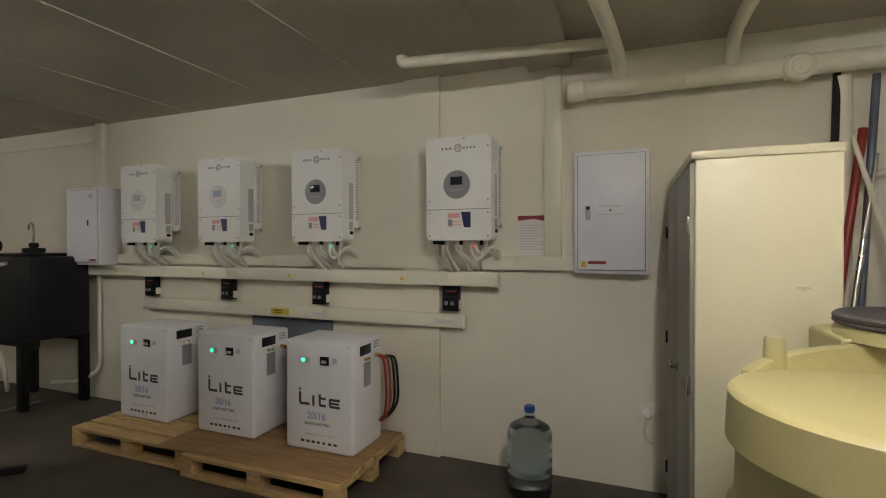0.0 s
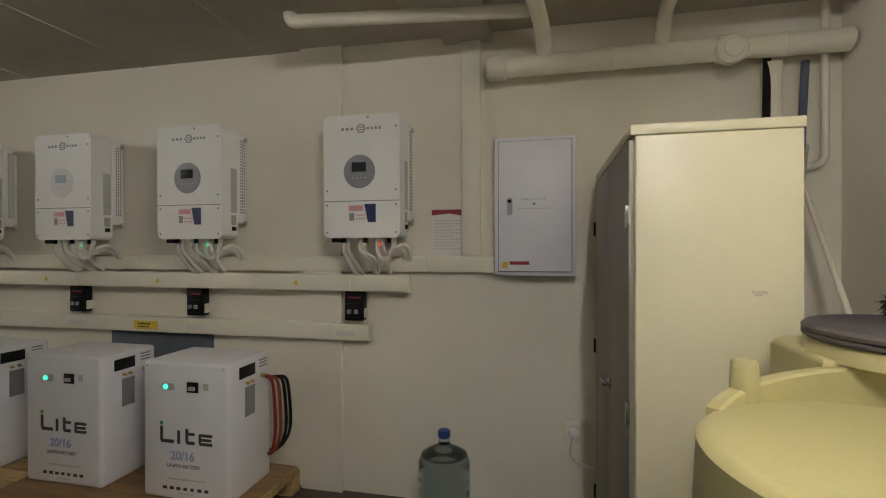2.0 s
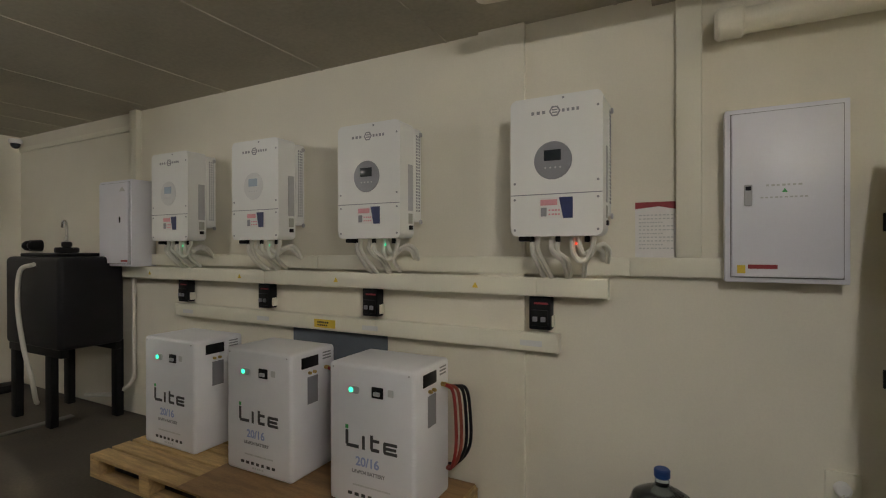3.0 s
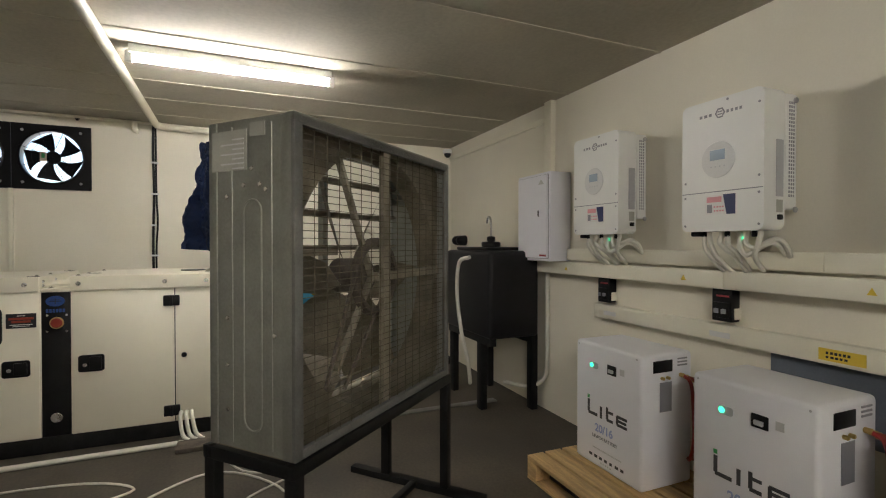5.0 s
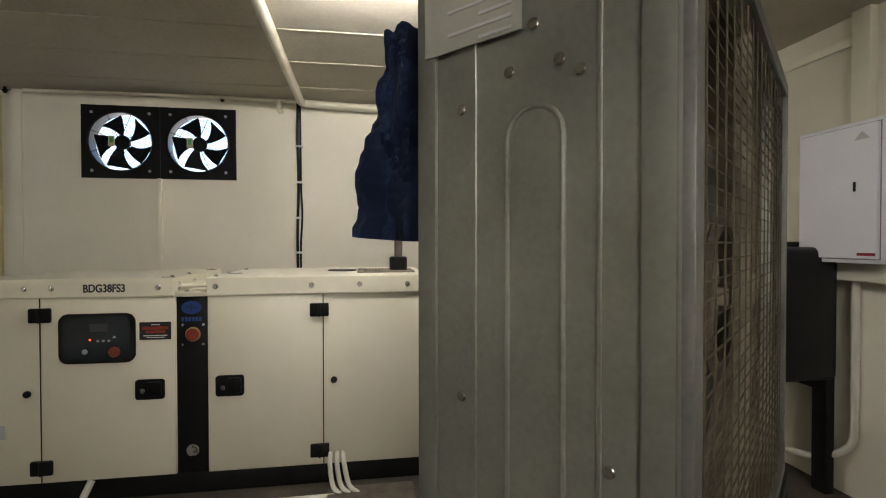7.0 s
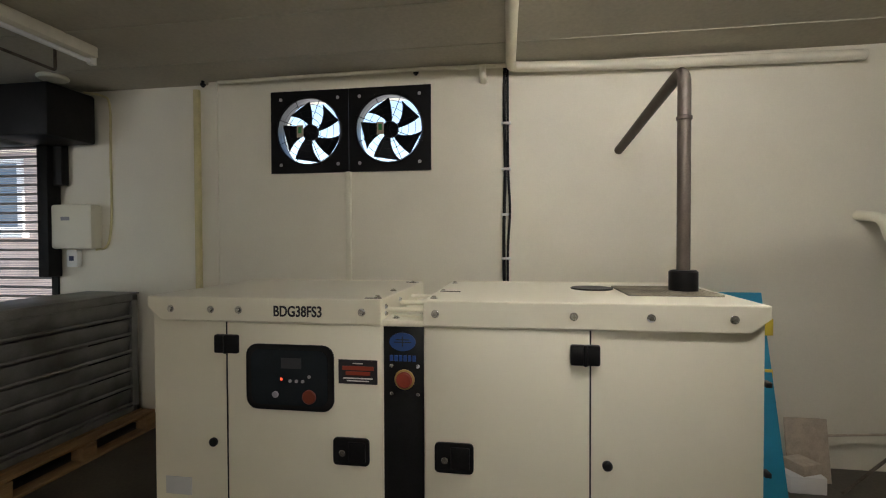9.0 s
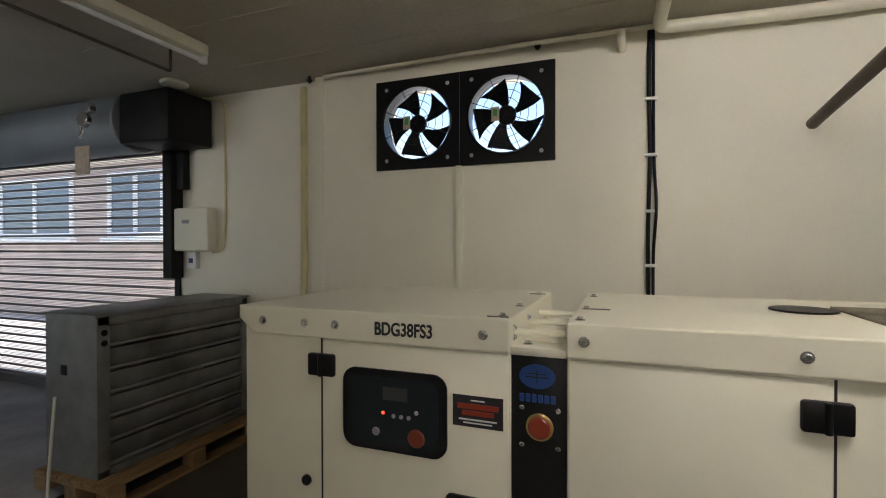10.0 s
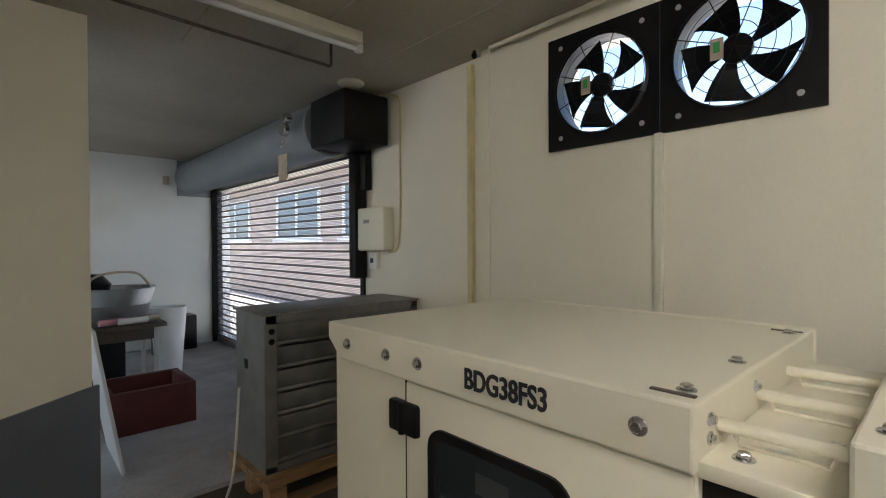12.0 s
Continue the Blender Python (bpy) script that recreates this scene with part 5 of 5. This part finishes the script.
def clump(at, size, n, mt, name, label, cat, seed):
    """A heap of small tufts with an uneven outline."""
    rnd = random.Random(seed)
    bm = bmesh.new()
    g = bmesh.ops.create_icosphere(bm, subdivisions=3, radius=0.82)["verts"]
    for q in g:
        q.co *= 1 + 0.25 * noise.noise(q.co * 2.3 + Vector((seed, 0, 0)))
        q.co = Vector(at) + Vector((q.co.x * size[0], q.co.y * size[1], q.co.z * size[2]))
    for _ in range(n * 4):
        d = Vector((rnd.gauss(0, 1), rnd.gauss(0, 1), rnd.gauss(0, 1))).normalized()
        k = 0.8 * (1 + 0.25 * noise.noise(d * 1.9 + Vector((seed, 0, 0))))
        p = Vector(at) + k * Vector((d.x * size[0], d.y * size[1], d.z * size[2]))
        lay = Vector((noise.noise(d * 3.1), noise.noise(d * 3.1 + Vector((5, 0, 0))), -0.5))
        out = (0.55 * d + 1.3 * lay + 0.35 * Vector((rnd.gauss(0, 1), rnd.gauss(0, 1), rnd.gauss(0, 1)))).normalized() * rnd.uniform(0.015, 0.038)
        u = out.orthogonal().normalized() * 0.0035
        w2 = out.cross(u).normalized() * 0.0035
        v0, v1, v3, tip = [bm.verts.new(p + c) for c in (u, w2, -u - w2, out)]
        for f3 in ((v0, v1, tip), (v1, v3, tip), (v3, v0, tip)):
            bm.faces.new(f3)
    return solo(name, bm, mt, label, cat)


clump((1.36, 2.9, 1.47), (0.25, 0.2, 0.17), 2600, "brown", "soft_toy", "dark brown fluffy bundle lying on the tank", "soft toy", 3)
clump((1.08, 2.87, 1.35), (0.075, 0.06, 0.05), 420, "brown", "soft_toy", "small dark brown fluffy bundle on the lid", "soft toy", 4)
clump((1.17, 2.85, 1.355), (0.065, 0.055, 0.055), 420, "beige", "cloth", "beige cloth bundle on the lid", "cloth", 5)
ck = thing("gauge", (0.97, 2.25, 1.19), "white round dial gauge with red pointer on a foot", "gauge")
part("case", C((1.03, 2.3, 1.283), 0.07, -0.05, "y", 32, 0.01), "white", ck)
part("dial", C((1.03, 2.249, 1.283), 0.058, -0.002, "y", 32), "paper", ck)
part("ticks", B(*[(1.03 + 0.048 * math.cos(a) - 0.003, 1.03 + 0.048 * math.cos(a) + 0.003, 2.245, 2.248, 1.28 + 0.048 * math.sin(a), 1.286 + 0.048 * math.sin(a)) for a in [math.tau * i / 12 for i in range(12)]]), "ink", ck, smooth=False)
part("pointer", moved(B((-0.002, 0.002, 2.243, 2.246, -0.01, 0.04)), Matrix.Translation((1.03, 0, 1.283)) @ Matrix.Rotation(2.4, 4, "Y")), "redb", ck, smooth=False)
part("foot", C((1.03, 2.28, 1.194), 0.055, 0.012, "z", 28, 0.004), "white", ck)
ck.location, ck.rotation_euler.z, ck.scale = (1.015, 2.445, 1.251), -0.3, (0.8, 0.8, 0.8)
bg = bmesh.new()
bmesh.ops.create_grid(bg, x_segments=48, y_segments=48, size=0.5)
rnd = random.Random(7)
for v2 in bg.verts:
    p = v2.co.copy()
    e = max(abs(p.x), abs(p.y)) * 2
    hgt = 0.055 * (1 - e ** 4) + 0.03 * noise.noise(p * 4) + 0.022 * noise.noise(Vector((p.x * 4, p.y * 16, 2))) + 0.006 * noise.noise(p * 30)
    v2.co = Vector((1.2 + p.x * 0.7 + 0.03 * noise.noise(p * 4), 1.93 + p.y * 0.52 - 0.25 * p.x, ZT + 0.012 + 0.7 * max(0.0, hgt)))
bmesh.ops.solidify(bg, geom=bg.faces[:], thickness=0.01)
solo("bin_bag", bg, "bag", "crumpled shiny black plastic bag on the tank", "plastic bag")
solo("crate", B((1.36, 1.58, 3.0, 3.3, 0.0, 1.34), r=0.02), "tank", "yellow-cream plastic box behind the tanks", "box")
solo("card", moved(B((-0.05, 0.05, -0.03, 0.03, 0, 0.004)), Matrix.Translation((0.735, 2.07, 1.168)) @ Matrix.Rotation(-0.2, 4, "Z")), "darkwood", "small dark card on the tank lid", "card")


# ---- large agricultural fan on its stand ----
def big_fan():
    W, D, Z0, Z1 = 1.25, 0.42, 0.71, 1.94
    F = thing("extractor_fan", (0, 0, 0), "large galvanised box extractor fan on a black stand", "fan")
    part("side_panel", B((-0.003, 0.0, 0.0, D, Z0, Z1)), "galv", F, "galvanised ribbed side panel")
    for ya, yb in ((0.0, 0.05), (D - 0.04, D)):
        part("corner_flange", B((-0.012, -0.0032, ya, yb, Z0, Z1), r=0.003), "galv", F)
    for yy in (0.1, 0.3):
        part("side_rib", B((-0.008, -0.0032, yy, yy + 0.006, Z0 + 0.02, Z1 - 0.02), r=0.001, seg=1), "galv", F)
    part("side_panel", B((W, W + 0.004, 0, D, Z0, Z1), r=0.001), "galv", F)
    part("top_panel", add(B((-0.004, W + 0.004, 0, D, Z1, Z1 + 0.004)), B((-0.012, W + 0.01, -0.012, 0.03, Z1 - 0.03, Z1 + 0.006), r=0.003)), "galv", F)
    part("bottom_panel", B((-0.004, W + 0.004, 0, D, Z0 - 0.004, Z0), r=0.001), "galvd", F)
    # pressed outline and rivets on the near side
    rib = [(-0.004, 0.2 - 0.045 * math.cos(a), 1.6 + 0.045 * math.sin(a)) for a in [math.pi * i / 8 for i in range(9)]]
    rib += [(-0.004, 0.2 + 0.045 * math.cos(a), Z0 + 0.12 - 0.045 * math.sin(a)) for a in [math.pi * i / 8 for i in range(9)]]
    part("pressed_rib", tube(rib + rib[:1], 0.0045, 8, curve=False), "galv", F)
    for yy, z in ((0.09, 1.15), (0.33, 1.2), (0.33, 1.66), (0.33, 0.85), (0.24, 1.7), (0.2, 1.76), (0.16, 1.7), (0.13, 1.68), (0.33, 1.02)):
        part("rivet", C((-0.004, yy, z), 0.009, -0.005, "x", 14, 0.002), "steel", F)
    part("paper_label", B((-0.0145, -0.0125, 0.215, 0.4, 1.755, 1.905)), "oldlabel", F, "stuck printed paper label", False)
    part("paper_label", B((-0.0145, -0.0125, 0.125, 0.2, 1.875, 1.925)), "oldlabel", F, smooth=False)
    part("label_print", B(*[(-0.016, -0.014, 0.23, 0.29 + 0.06 * (i % 2), 1.76 + 0.018 * i, 1.765 + 0.018 * i) for i in range(7)]), "ltgrey", F, smooth=False)
    # inlet plate with round opening
    bm = bmesh.new()
    n, r, cx, cz = 64, 0.585, W / 2, (Z0 + Z1) / 2
    rows = []
    for i in range(n):
        a = math.tau * (i + 0.5) / n
        c, q = math.cos(a), math.sin(a)
        k = min((W / 2) / max(1e-6, abs(c)), ((Z1 - Z0) / 2) / max(1e-6, abs(q)))
        rows.append([bm.verts.new((cx + k * c, 0.06, cz + k * q)), bm.verts.new((cx + r * c, 0.06, cz + r * q)), bm.verts.new((cx + (r - 0.02) * c, 0.16, cz + (r - 0.02) * q))])
    for a, b in zip(rows, rows[1:] + rows[:1]):
        for k in range(2):
            bm.faces.new((a[k], a[k + 1], b[k + 1], b[k]))
    bmesh.ops.solidify(bm, geom=bm.faces[:], thickness=0.003)
    part("inlet_plate", bm, "galvd", F)
    for k in range(6):
        a0 = math.tau * k / 6 + radians(172)
        bl = bmesh.new()
        A, Bv = [], []
        for i in range(8):
            q = i / 7
            rr, w = 0.1 + 0.44 * q, 0.07 + 0.07 * min(1, 2.5 * q)
            for lst, s in ((A, 1), (Bv, -1)):
                u = Vector((math.cos(a0), 0, math.sin(a0))) * rr + Vector((-math.sin(a0), 0, math.cos(a0))) * w * s * 0.72
                lst.append(bl.verts.new((cx + u.x, 0.25 - w * 0.69 * s + 0.012 * math.sin(3 * q), cz + u.z)))
        for i in range(7):
            bl.faces.new((A[i], A[i + 1], Bv[i + 1], Bv[i]))
        bmesh.ops.solidify(bl, geom=bl.faces[:], thickness=0.004)
        part("blade", bl, "galvd", F)
    part("hub", C((cx, 0.12, cz), 0.085, 0.2, "y", 32, 0.02), "rust", F)
    part("pulley", lathe(bmesh.new(), [(0.17, 0), (0.185, 0.01), (0.17, 0.02), (0.185, 0.03), (0.15, 0.035), (0.15, 0.0), (0.17, 0)], (cx, 0.06, cz), "y", 40), "rust", F)
    part("motor", add(C((0.3, 0.1, 0.92), 0.085, 0.2, "y", 28, 0.015), C((0.3, 0.06, 0.92), 0.03, 0.05, "y", 16, 0.004)), "galvd", F, "dusty motor")
    for dx, mt in ((0.0, "rust"), (0.13, "rust")):
        part("drive_belt", tube([(0.24 + dx, 0.07, 0.87 - dx * 0.1), (cx - 0.14 + dx * 1.9, 0.07, cz + 0.1 - dx)], 0.009, 8, curve=False), mt, F)
    for x0, z0, x1, z1 in ((cx - 0.02, cz, 0.33, Z1 - 0.03), (cx - 0.02, cz, 0.2, Z0 + 0.02)):
        d = Vector((x1 - x0, 0, z1 - z0))
        part("stay", moved(B((-0.015, 0.015, -0.01, 0.01, 0, d.length), r=0.003), Matrix.Translation((x0, 0.09, z0)) @ d.to_track_quat("Z", "Y").to_matrix().to_4x4()), "galvd", F)
    part("centre_post", add(B((cx - 0.03, cx + 0.03, 0.012, 0.04, Z0, Z1), r=0.004)), "galvd", F, "dusty centre post")
    part("cross_bar", B((cx - 0.02, W, 0.05, 0.09, cz - 0.02, cz + 0.02), (0.02, cx, 0.3, 0.33, cz + 0.1, cz + 0.13), r=0.003), "galvd", F)
    g = bmesh.new()
    for i in range(44):
        z = Z0 + 0.03 + i * (Z1 - Z0 - 0.06) / 43
        tube([(0.02, 0.004, z), (W - 0.02, 0.004, z)], 0.0017, 5, g, curve=False)
    for i in range(17):
        x = 0.03 + i * (W - 0.06) / 16
        tube([(x, 0.001, Z0 + 0.02), (x, 0.001, Z1 - 0.02)], 0.0017, 5, g, curve=False)
    part("guard_mesh", g, "wire", F, "dusty wire guard mesh")
    # darker steel than the box: the weak light on this front is in the colour
    part("front_frame", B((-0.012, 0.03, -0.012, 0.012, Z0, Z1), (W - 0.03, W + 0.01, -0.012, 0.012, Z0, Z1), (0, W, -0.012, 0.012, Z1 - 0.035, Z1), (0, W, -0.012, 0.012, Z0, Z0 + 0.035), r=0.003), "galvo", F)
    for i in range(7):
        z = Z0 + 0.06 + i * 0.17
        part("shutter_louvre", moved(B((0.03, W - 0.03, -0.003, 0.003, 0, 0.07), r=0.001), Matrix.Translation((0, D - 0.03, z)) @ Matrix.Rotation(radians(75), 4, "X")), "galvd", F)
    part("louvre_post", B((0.0, 0.04, D - 0.05, D, Z0, Z1), (cx - 0.02, cx + 0.02, D - 0.04, D - 0.01, Z0, Z1), (W - 0.04, W, D - 0.05, D, Z0, Z1), r=0.003), "galv", F)
    # stand
    part("stand_frame", B((-0.03, W + 0.03, -0.02, 0.03, Z0 - 0.055, Z0 - 0.005), (-0.03, W + 0.03, D - 0.03, D + 0.02, Z0 - 0.055, Z0 - 0.005), (-0.03, 0.02, 0, D, Z0 - 0.055, Z0 - 0.005), (W - 0.02, W + 0.03, 0, D, Z0 - 0.055, Z0 - 0.005), r=0.004), "blacksteel", F)
    for x in (0.0, W):
        for y in (0.005, D - 0.005):
            part("leg", B((x - 0.025, x + 0.025, y - 0.025, y + 0.025, 0.03, Z0 - 0.05), r=0.004), "blacksteel", F)
        part("foot_bar", B((x - 0.03, x + 0.03, -0.25, D + 0.25, 0, 0.04), r=0.004), "blacksteel", F)
    part("stretcher", B((0, W, D / 2 - 0.02, D / 2 + 0.02, 0.005, 0.04), r=0.004), "blacksteel", F)
    F.matrix_basis = pose(-2.917, 1.873, 0, 0, 0, 131.5)
    return F


big_fan()
jk = bmesh.new()
bmesh.ops.create_grid(jk, x_segments=32, y_segments=56, size=0.5)
for v2 in jk.verts:
    p = v2.co.copy()
    u, t = p.x, p.y + 0.5
    wd = 0.20 + 0.14 * (1 - t)
    v2.co = Vector((u * wd * (1.5 + 0.12 * noise.noise(Vector((t * 6, u * 2, 9)))), 0.055 * math.sin(u * 17 + 3 * t) * (1 - 0.5 * t) + 0.07 * noise.noise(Vector((u * 7, t * 6, 1))) + 0.03 * noise.noise(Vector((u * 16, t * 17, 4))) + 0.11 * abs(u), 1.42 + 0.44 * t + 0.04 * u * u))
bmesh.ops.solidify(jk, geom=jk.faces[:], thickness=0.02)
moved(jk, Matrix.Translation((-3.40, 1.62, 0.05)) @ Matrix.Rotation(radians(75), 4, "Z") @ Matrix.Diagonal((0.62, 0.8, 1, 1)))
solo("jacket", jk, "denim", "dark blue work jacket hung on the back of the fan", "jacket")


# ---- louvred shutter unit and pallet by the partition ----
lv = thing("louvre_unit", (-6.2, -2.28, 0.14), "galvanised louvred fan box standing on a pallet", "fan box")
for bx in ((-6.8, -5.66, -2.5, -2.49, 0.146, 1.08), (-5.665, -5.655, -2.49, -2.05, 0.146, 1.07), (-6.8, -6.79, -2.49, -2.05, 0.146, 1.07), (-6.79, -5.665, -2.49, -2.05, 0.146, 0.16)):
    part("panel", B(bx), "galvo", lv, smooth=False)
part("top", B((-6.81, -5.64, -2.51, -2.03, 1.07, 1.085), r=0.003), "galvo", lv)
part("frame", B((-5.73, -5.655, -2.07, -2.04, 0.146, 1.07), (-6.8, -6.74, -2.07, -2.04, 0.146, 1.07), (-6.8, -5.66, -2.07, -2.04, 1.02, 1.07), (-6.8, -5.66, -2.07, -2.04, 0.146, 0.19), r=0.004), "galvo", lv)
for i in range(6):
    z = 0.2 + i * 0.138
    part("louvre", add(moved(B((-6.74, -5.73, -0.003, 0.003, 0, 0.13), r=0.002), Matrix.Translation((0, -2.085, z)) @ Matrix.Rotation(radians(-14), 4, "X")), tube([(-6.74, -2.05, z + 0.012), (-5.73, -2.05, z + 0.012)], 0.012, 8, curve=False)), "galvo", lv)
for z in (0.98, 0.92):
    part("knob", C((-5.695, -2.04, z), 0.018, 0.012, "y", 16, 0.003), "black", lv)
part("latch", B((-5.658, -5.648, -2.35, -2.3, 0.72, 0.78), r=0.006), "black", lv)
pallet(-6.82, -5.62, -2.55, -1.9, "ply", "rough pallet under the louvred box", 6)
solo("cable", tube([(-5.62, -2.35, 0.6), (-5.6, -2.37, 0.2), (-5.55, -2.3, 0.05), (-5.45, -2.1, 0.04), (-5.4, -1.9, 0.012), (-5.3, -1.5, 0.01), (-5.1, -1.0, 0.01)], 0.008), "hose", "white cable trailing down beside the louvred box", "cable")
solo("board", moved(B((0, 0.62, -0.02, 0.0, 0, 0.74), r=0.004), Matrix.Translation((-4.93, -2.46, 0.0)) @ Matrix.Rotation(radians(42), 4, "Z") @ Matrix.Rotation(radians(0), 4, "X")), "panel", "slate grey board standing by the partition", "board")
solo("cloth", moved(lathe(bmesh.new(), [(0, 0), (0.12, 0.0), (0.13, 0.03), (0.08, 0.06), (0, 0.07)], (0, 0, 0), "z", 20), Matrix.Translation((-4.62, -1.6, 0)) @ Matrix.Diagonal((1.5, 0.8, 1, 1))), "yellow", "crumpled yellow cloth on the floor", "cloth")


# ---- shutter bay furniture ----
tb = thing("table", (-5.3, -5.0, 0.03), "dark wooden table with grey metal legs", "table")
part("tabletop", B((-5.72, -4.5, -5.3, -4.55, 0.70, 0.74), r=0.006), "darkwood", tb)
part("apron", B((-5.66, -4.55, -4.66, -4.63, 0.58, 0.70), (-5.66, -5.63, -5.2, -4.65, 0.58, 0.70), r=0.004), "darkwood", tb)
for x in (-5.64, -4.6):
    for y in (-4.64, -5.22):
        part("leg", B((x - 0.018, x + 0.018, y - 0.018, y + 0.018, 0.03, 0.7), r=0.004), "grey", tb)
part("stretcher", B((-5.64, -4.6, -4.65, -4.63, 0.13, 0.15), (-5.65, -5.63, -5.22, -4.64, 0.13, 0.15), r=0.003), "grey", tb)
tubz = thing("tub", (-5.4, -5.1, 0.74), "round galvanised tub with handles standing on the table", "tub")
part("bowl", lathe(bmesh.new(), [(0.0, 0), (0.24, 0), (0.25, 0.01), (0.285, 0.16), (0.29, 0.165), (0.285, 0.17), (0.325, 0.32), (0.335, 0.325), (0.325, 0.332), (0.31, 0.32), (0.25, 0.03), (0, 0.02)], (-5.38, -5.0, 0.742), "z", 48), "zinc", tubz)
part("handle", tube([(-5.66, -4.88, 1.06), (-5.5, -4.82, 1.22), (-5.2, -4.82, 1.2), (-5.1, -4.9, 1.06)], 0.012), "beige", tubz, "pale cane handle")
pl = [(0.0, 0), (0.12, 0), (0.13, 0.02), (0.15, 0.3), (0.185, 0.74), (0.19, 0.76), (0.175, 0.76), (0.14, 0.3), (0, 0.3)]
solo("planter", lathe(bmesh.new(), pl, (-5.92, -5.4, 0.03), "z", 40), "whitepot", "tall white tapering plant pot on the floor", "plant pot")
pb = thing("planter_box", (-5.4, -3.9, 0.03), "low dark red wooden planter box", "planter")
x0, x1, y0, y1 = -5.72, -5.1, -4.2, -3.62
part("side", B((x0, x1, y1 - 0.05, y1, 0.03, 0.36), r=0.006), "brickred", pb)
part("side", B((x0, x1, y0, y0 + 0.05, 0.03, 0.36), r=0.006), "brickred", pb)
part("end", B((x0, x0 + 0.06, y0 + 0.05, y1 - 0.05, 0.03, 0.36), r=0.006), "brickred", pb)
part("end", B((x1 - 0.06, x1, y0 + 0.05, y1 - 0.05, 0.03, 0.36), r=0.006), "brickred", pb)
part("soil", B((x0 + 0.06, x1 - 0.06, y0 + 0.05, y1 - 0.05, 0.03, 0.2)), "ink", pb)
solo("crate", B((-6.25, -5.98, -6.6, -6.2, 0.03, 0.25), r=0.008), "black", "low black crate on the bay floor", "crate", "black crates")
solo("crate", B((-6.55, -6.15, -6.95, -6.62, 0.03, 0.5), r=0.008), "black", "tall black crate against the end wall", "crate", "black crates")
solo("crate", B((-5.5, -4.8, -5.75, -5.35, 0.03, 0.5), r=0.008), "black", "black crate under the table", "crate", "black crates")
solo("bag", moved(lathe(bmesh.new(), [(0, 0), (0.2, 0), (0.22, 0.1), (0.15, 0.2), (0, 0.22)], (0, 0, 0), "z", 20), Matrix.Translation((-5.1, -5.2, 1.0)) @ Matrix.Diagonal((1.2, 0.8, 1, 1))), "bag", "black bag lying in the tub", "bag")
for i, (x, y, mt, lb) in enumerate(((-5.45, -4.62, "paper", "rolled white paper on the table"), (-5.55, -4.66, "beige", "rolled beige paper on the table"), (-5.3, -4.64, "pink", "rolled pink paper on the table"))):
    solo("paper_roll", tube([(x - 0.12, y - 0.02, 0.775 + 0.01 * (i % 2)), (x + 0.12, y + 0.03, 0.775)], 0.028, 14, curve=False), mt, lb, "paper roll", "paper rolls")
solo("folded_table", moved(B((-0.012, 0.012, -0.3, 0.3, 0, 0.95), r=0.01), Matrix.Translation((-5.1, -3.2, 0.03)) @ Matrix.Rotation(radians(9), 4, "Y")), "whitepot", "white folded panel leaning by the partition", "panel")
solo("wall_plate", B((-6.3, -6.22, YB, YB + 0.02, 2.35, 2.47), r=0.004), "beige", "small beige switch plate high on the end wall", "switch plate")
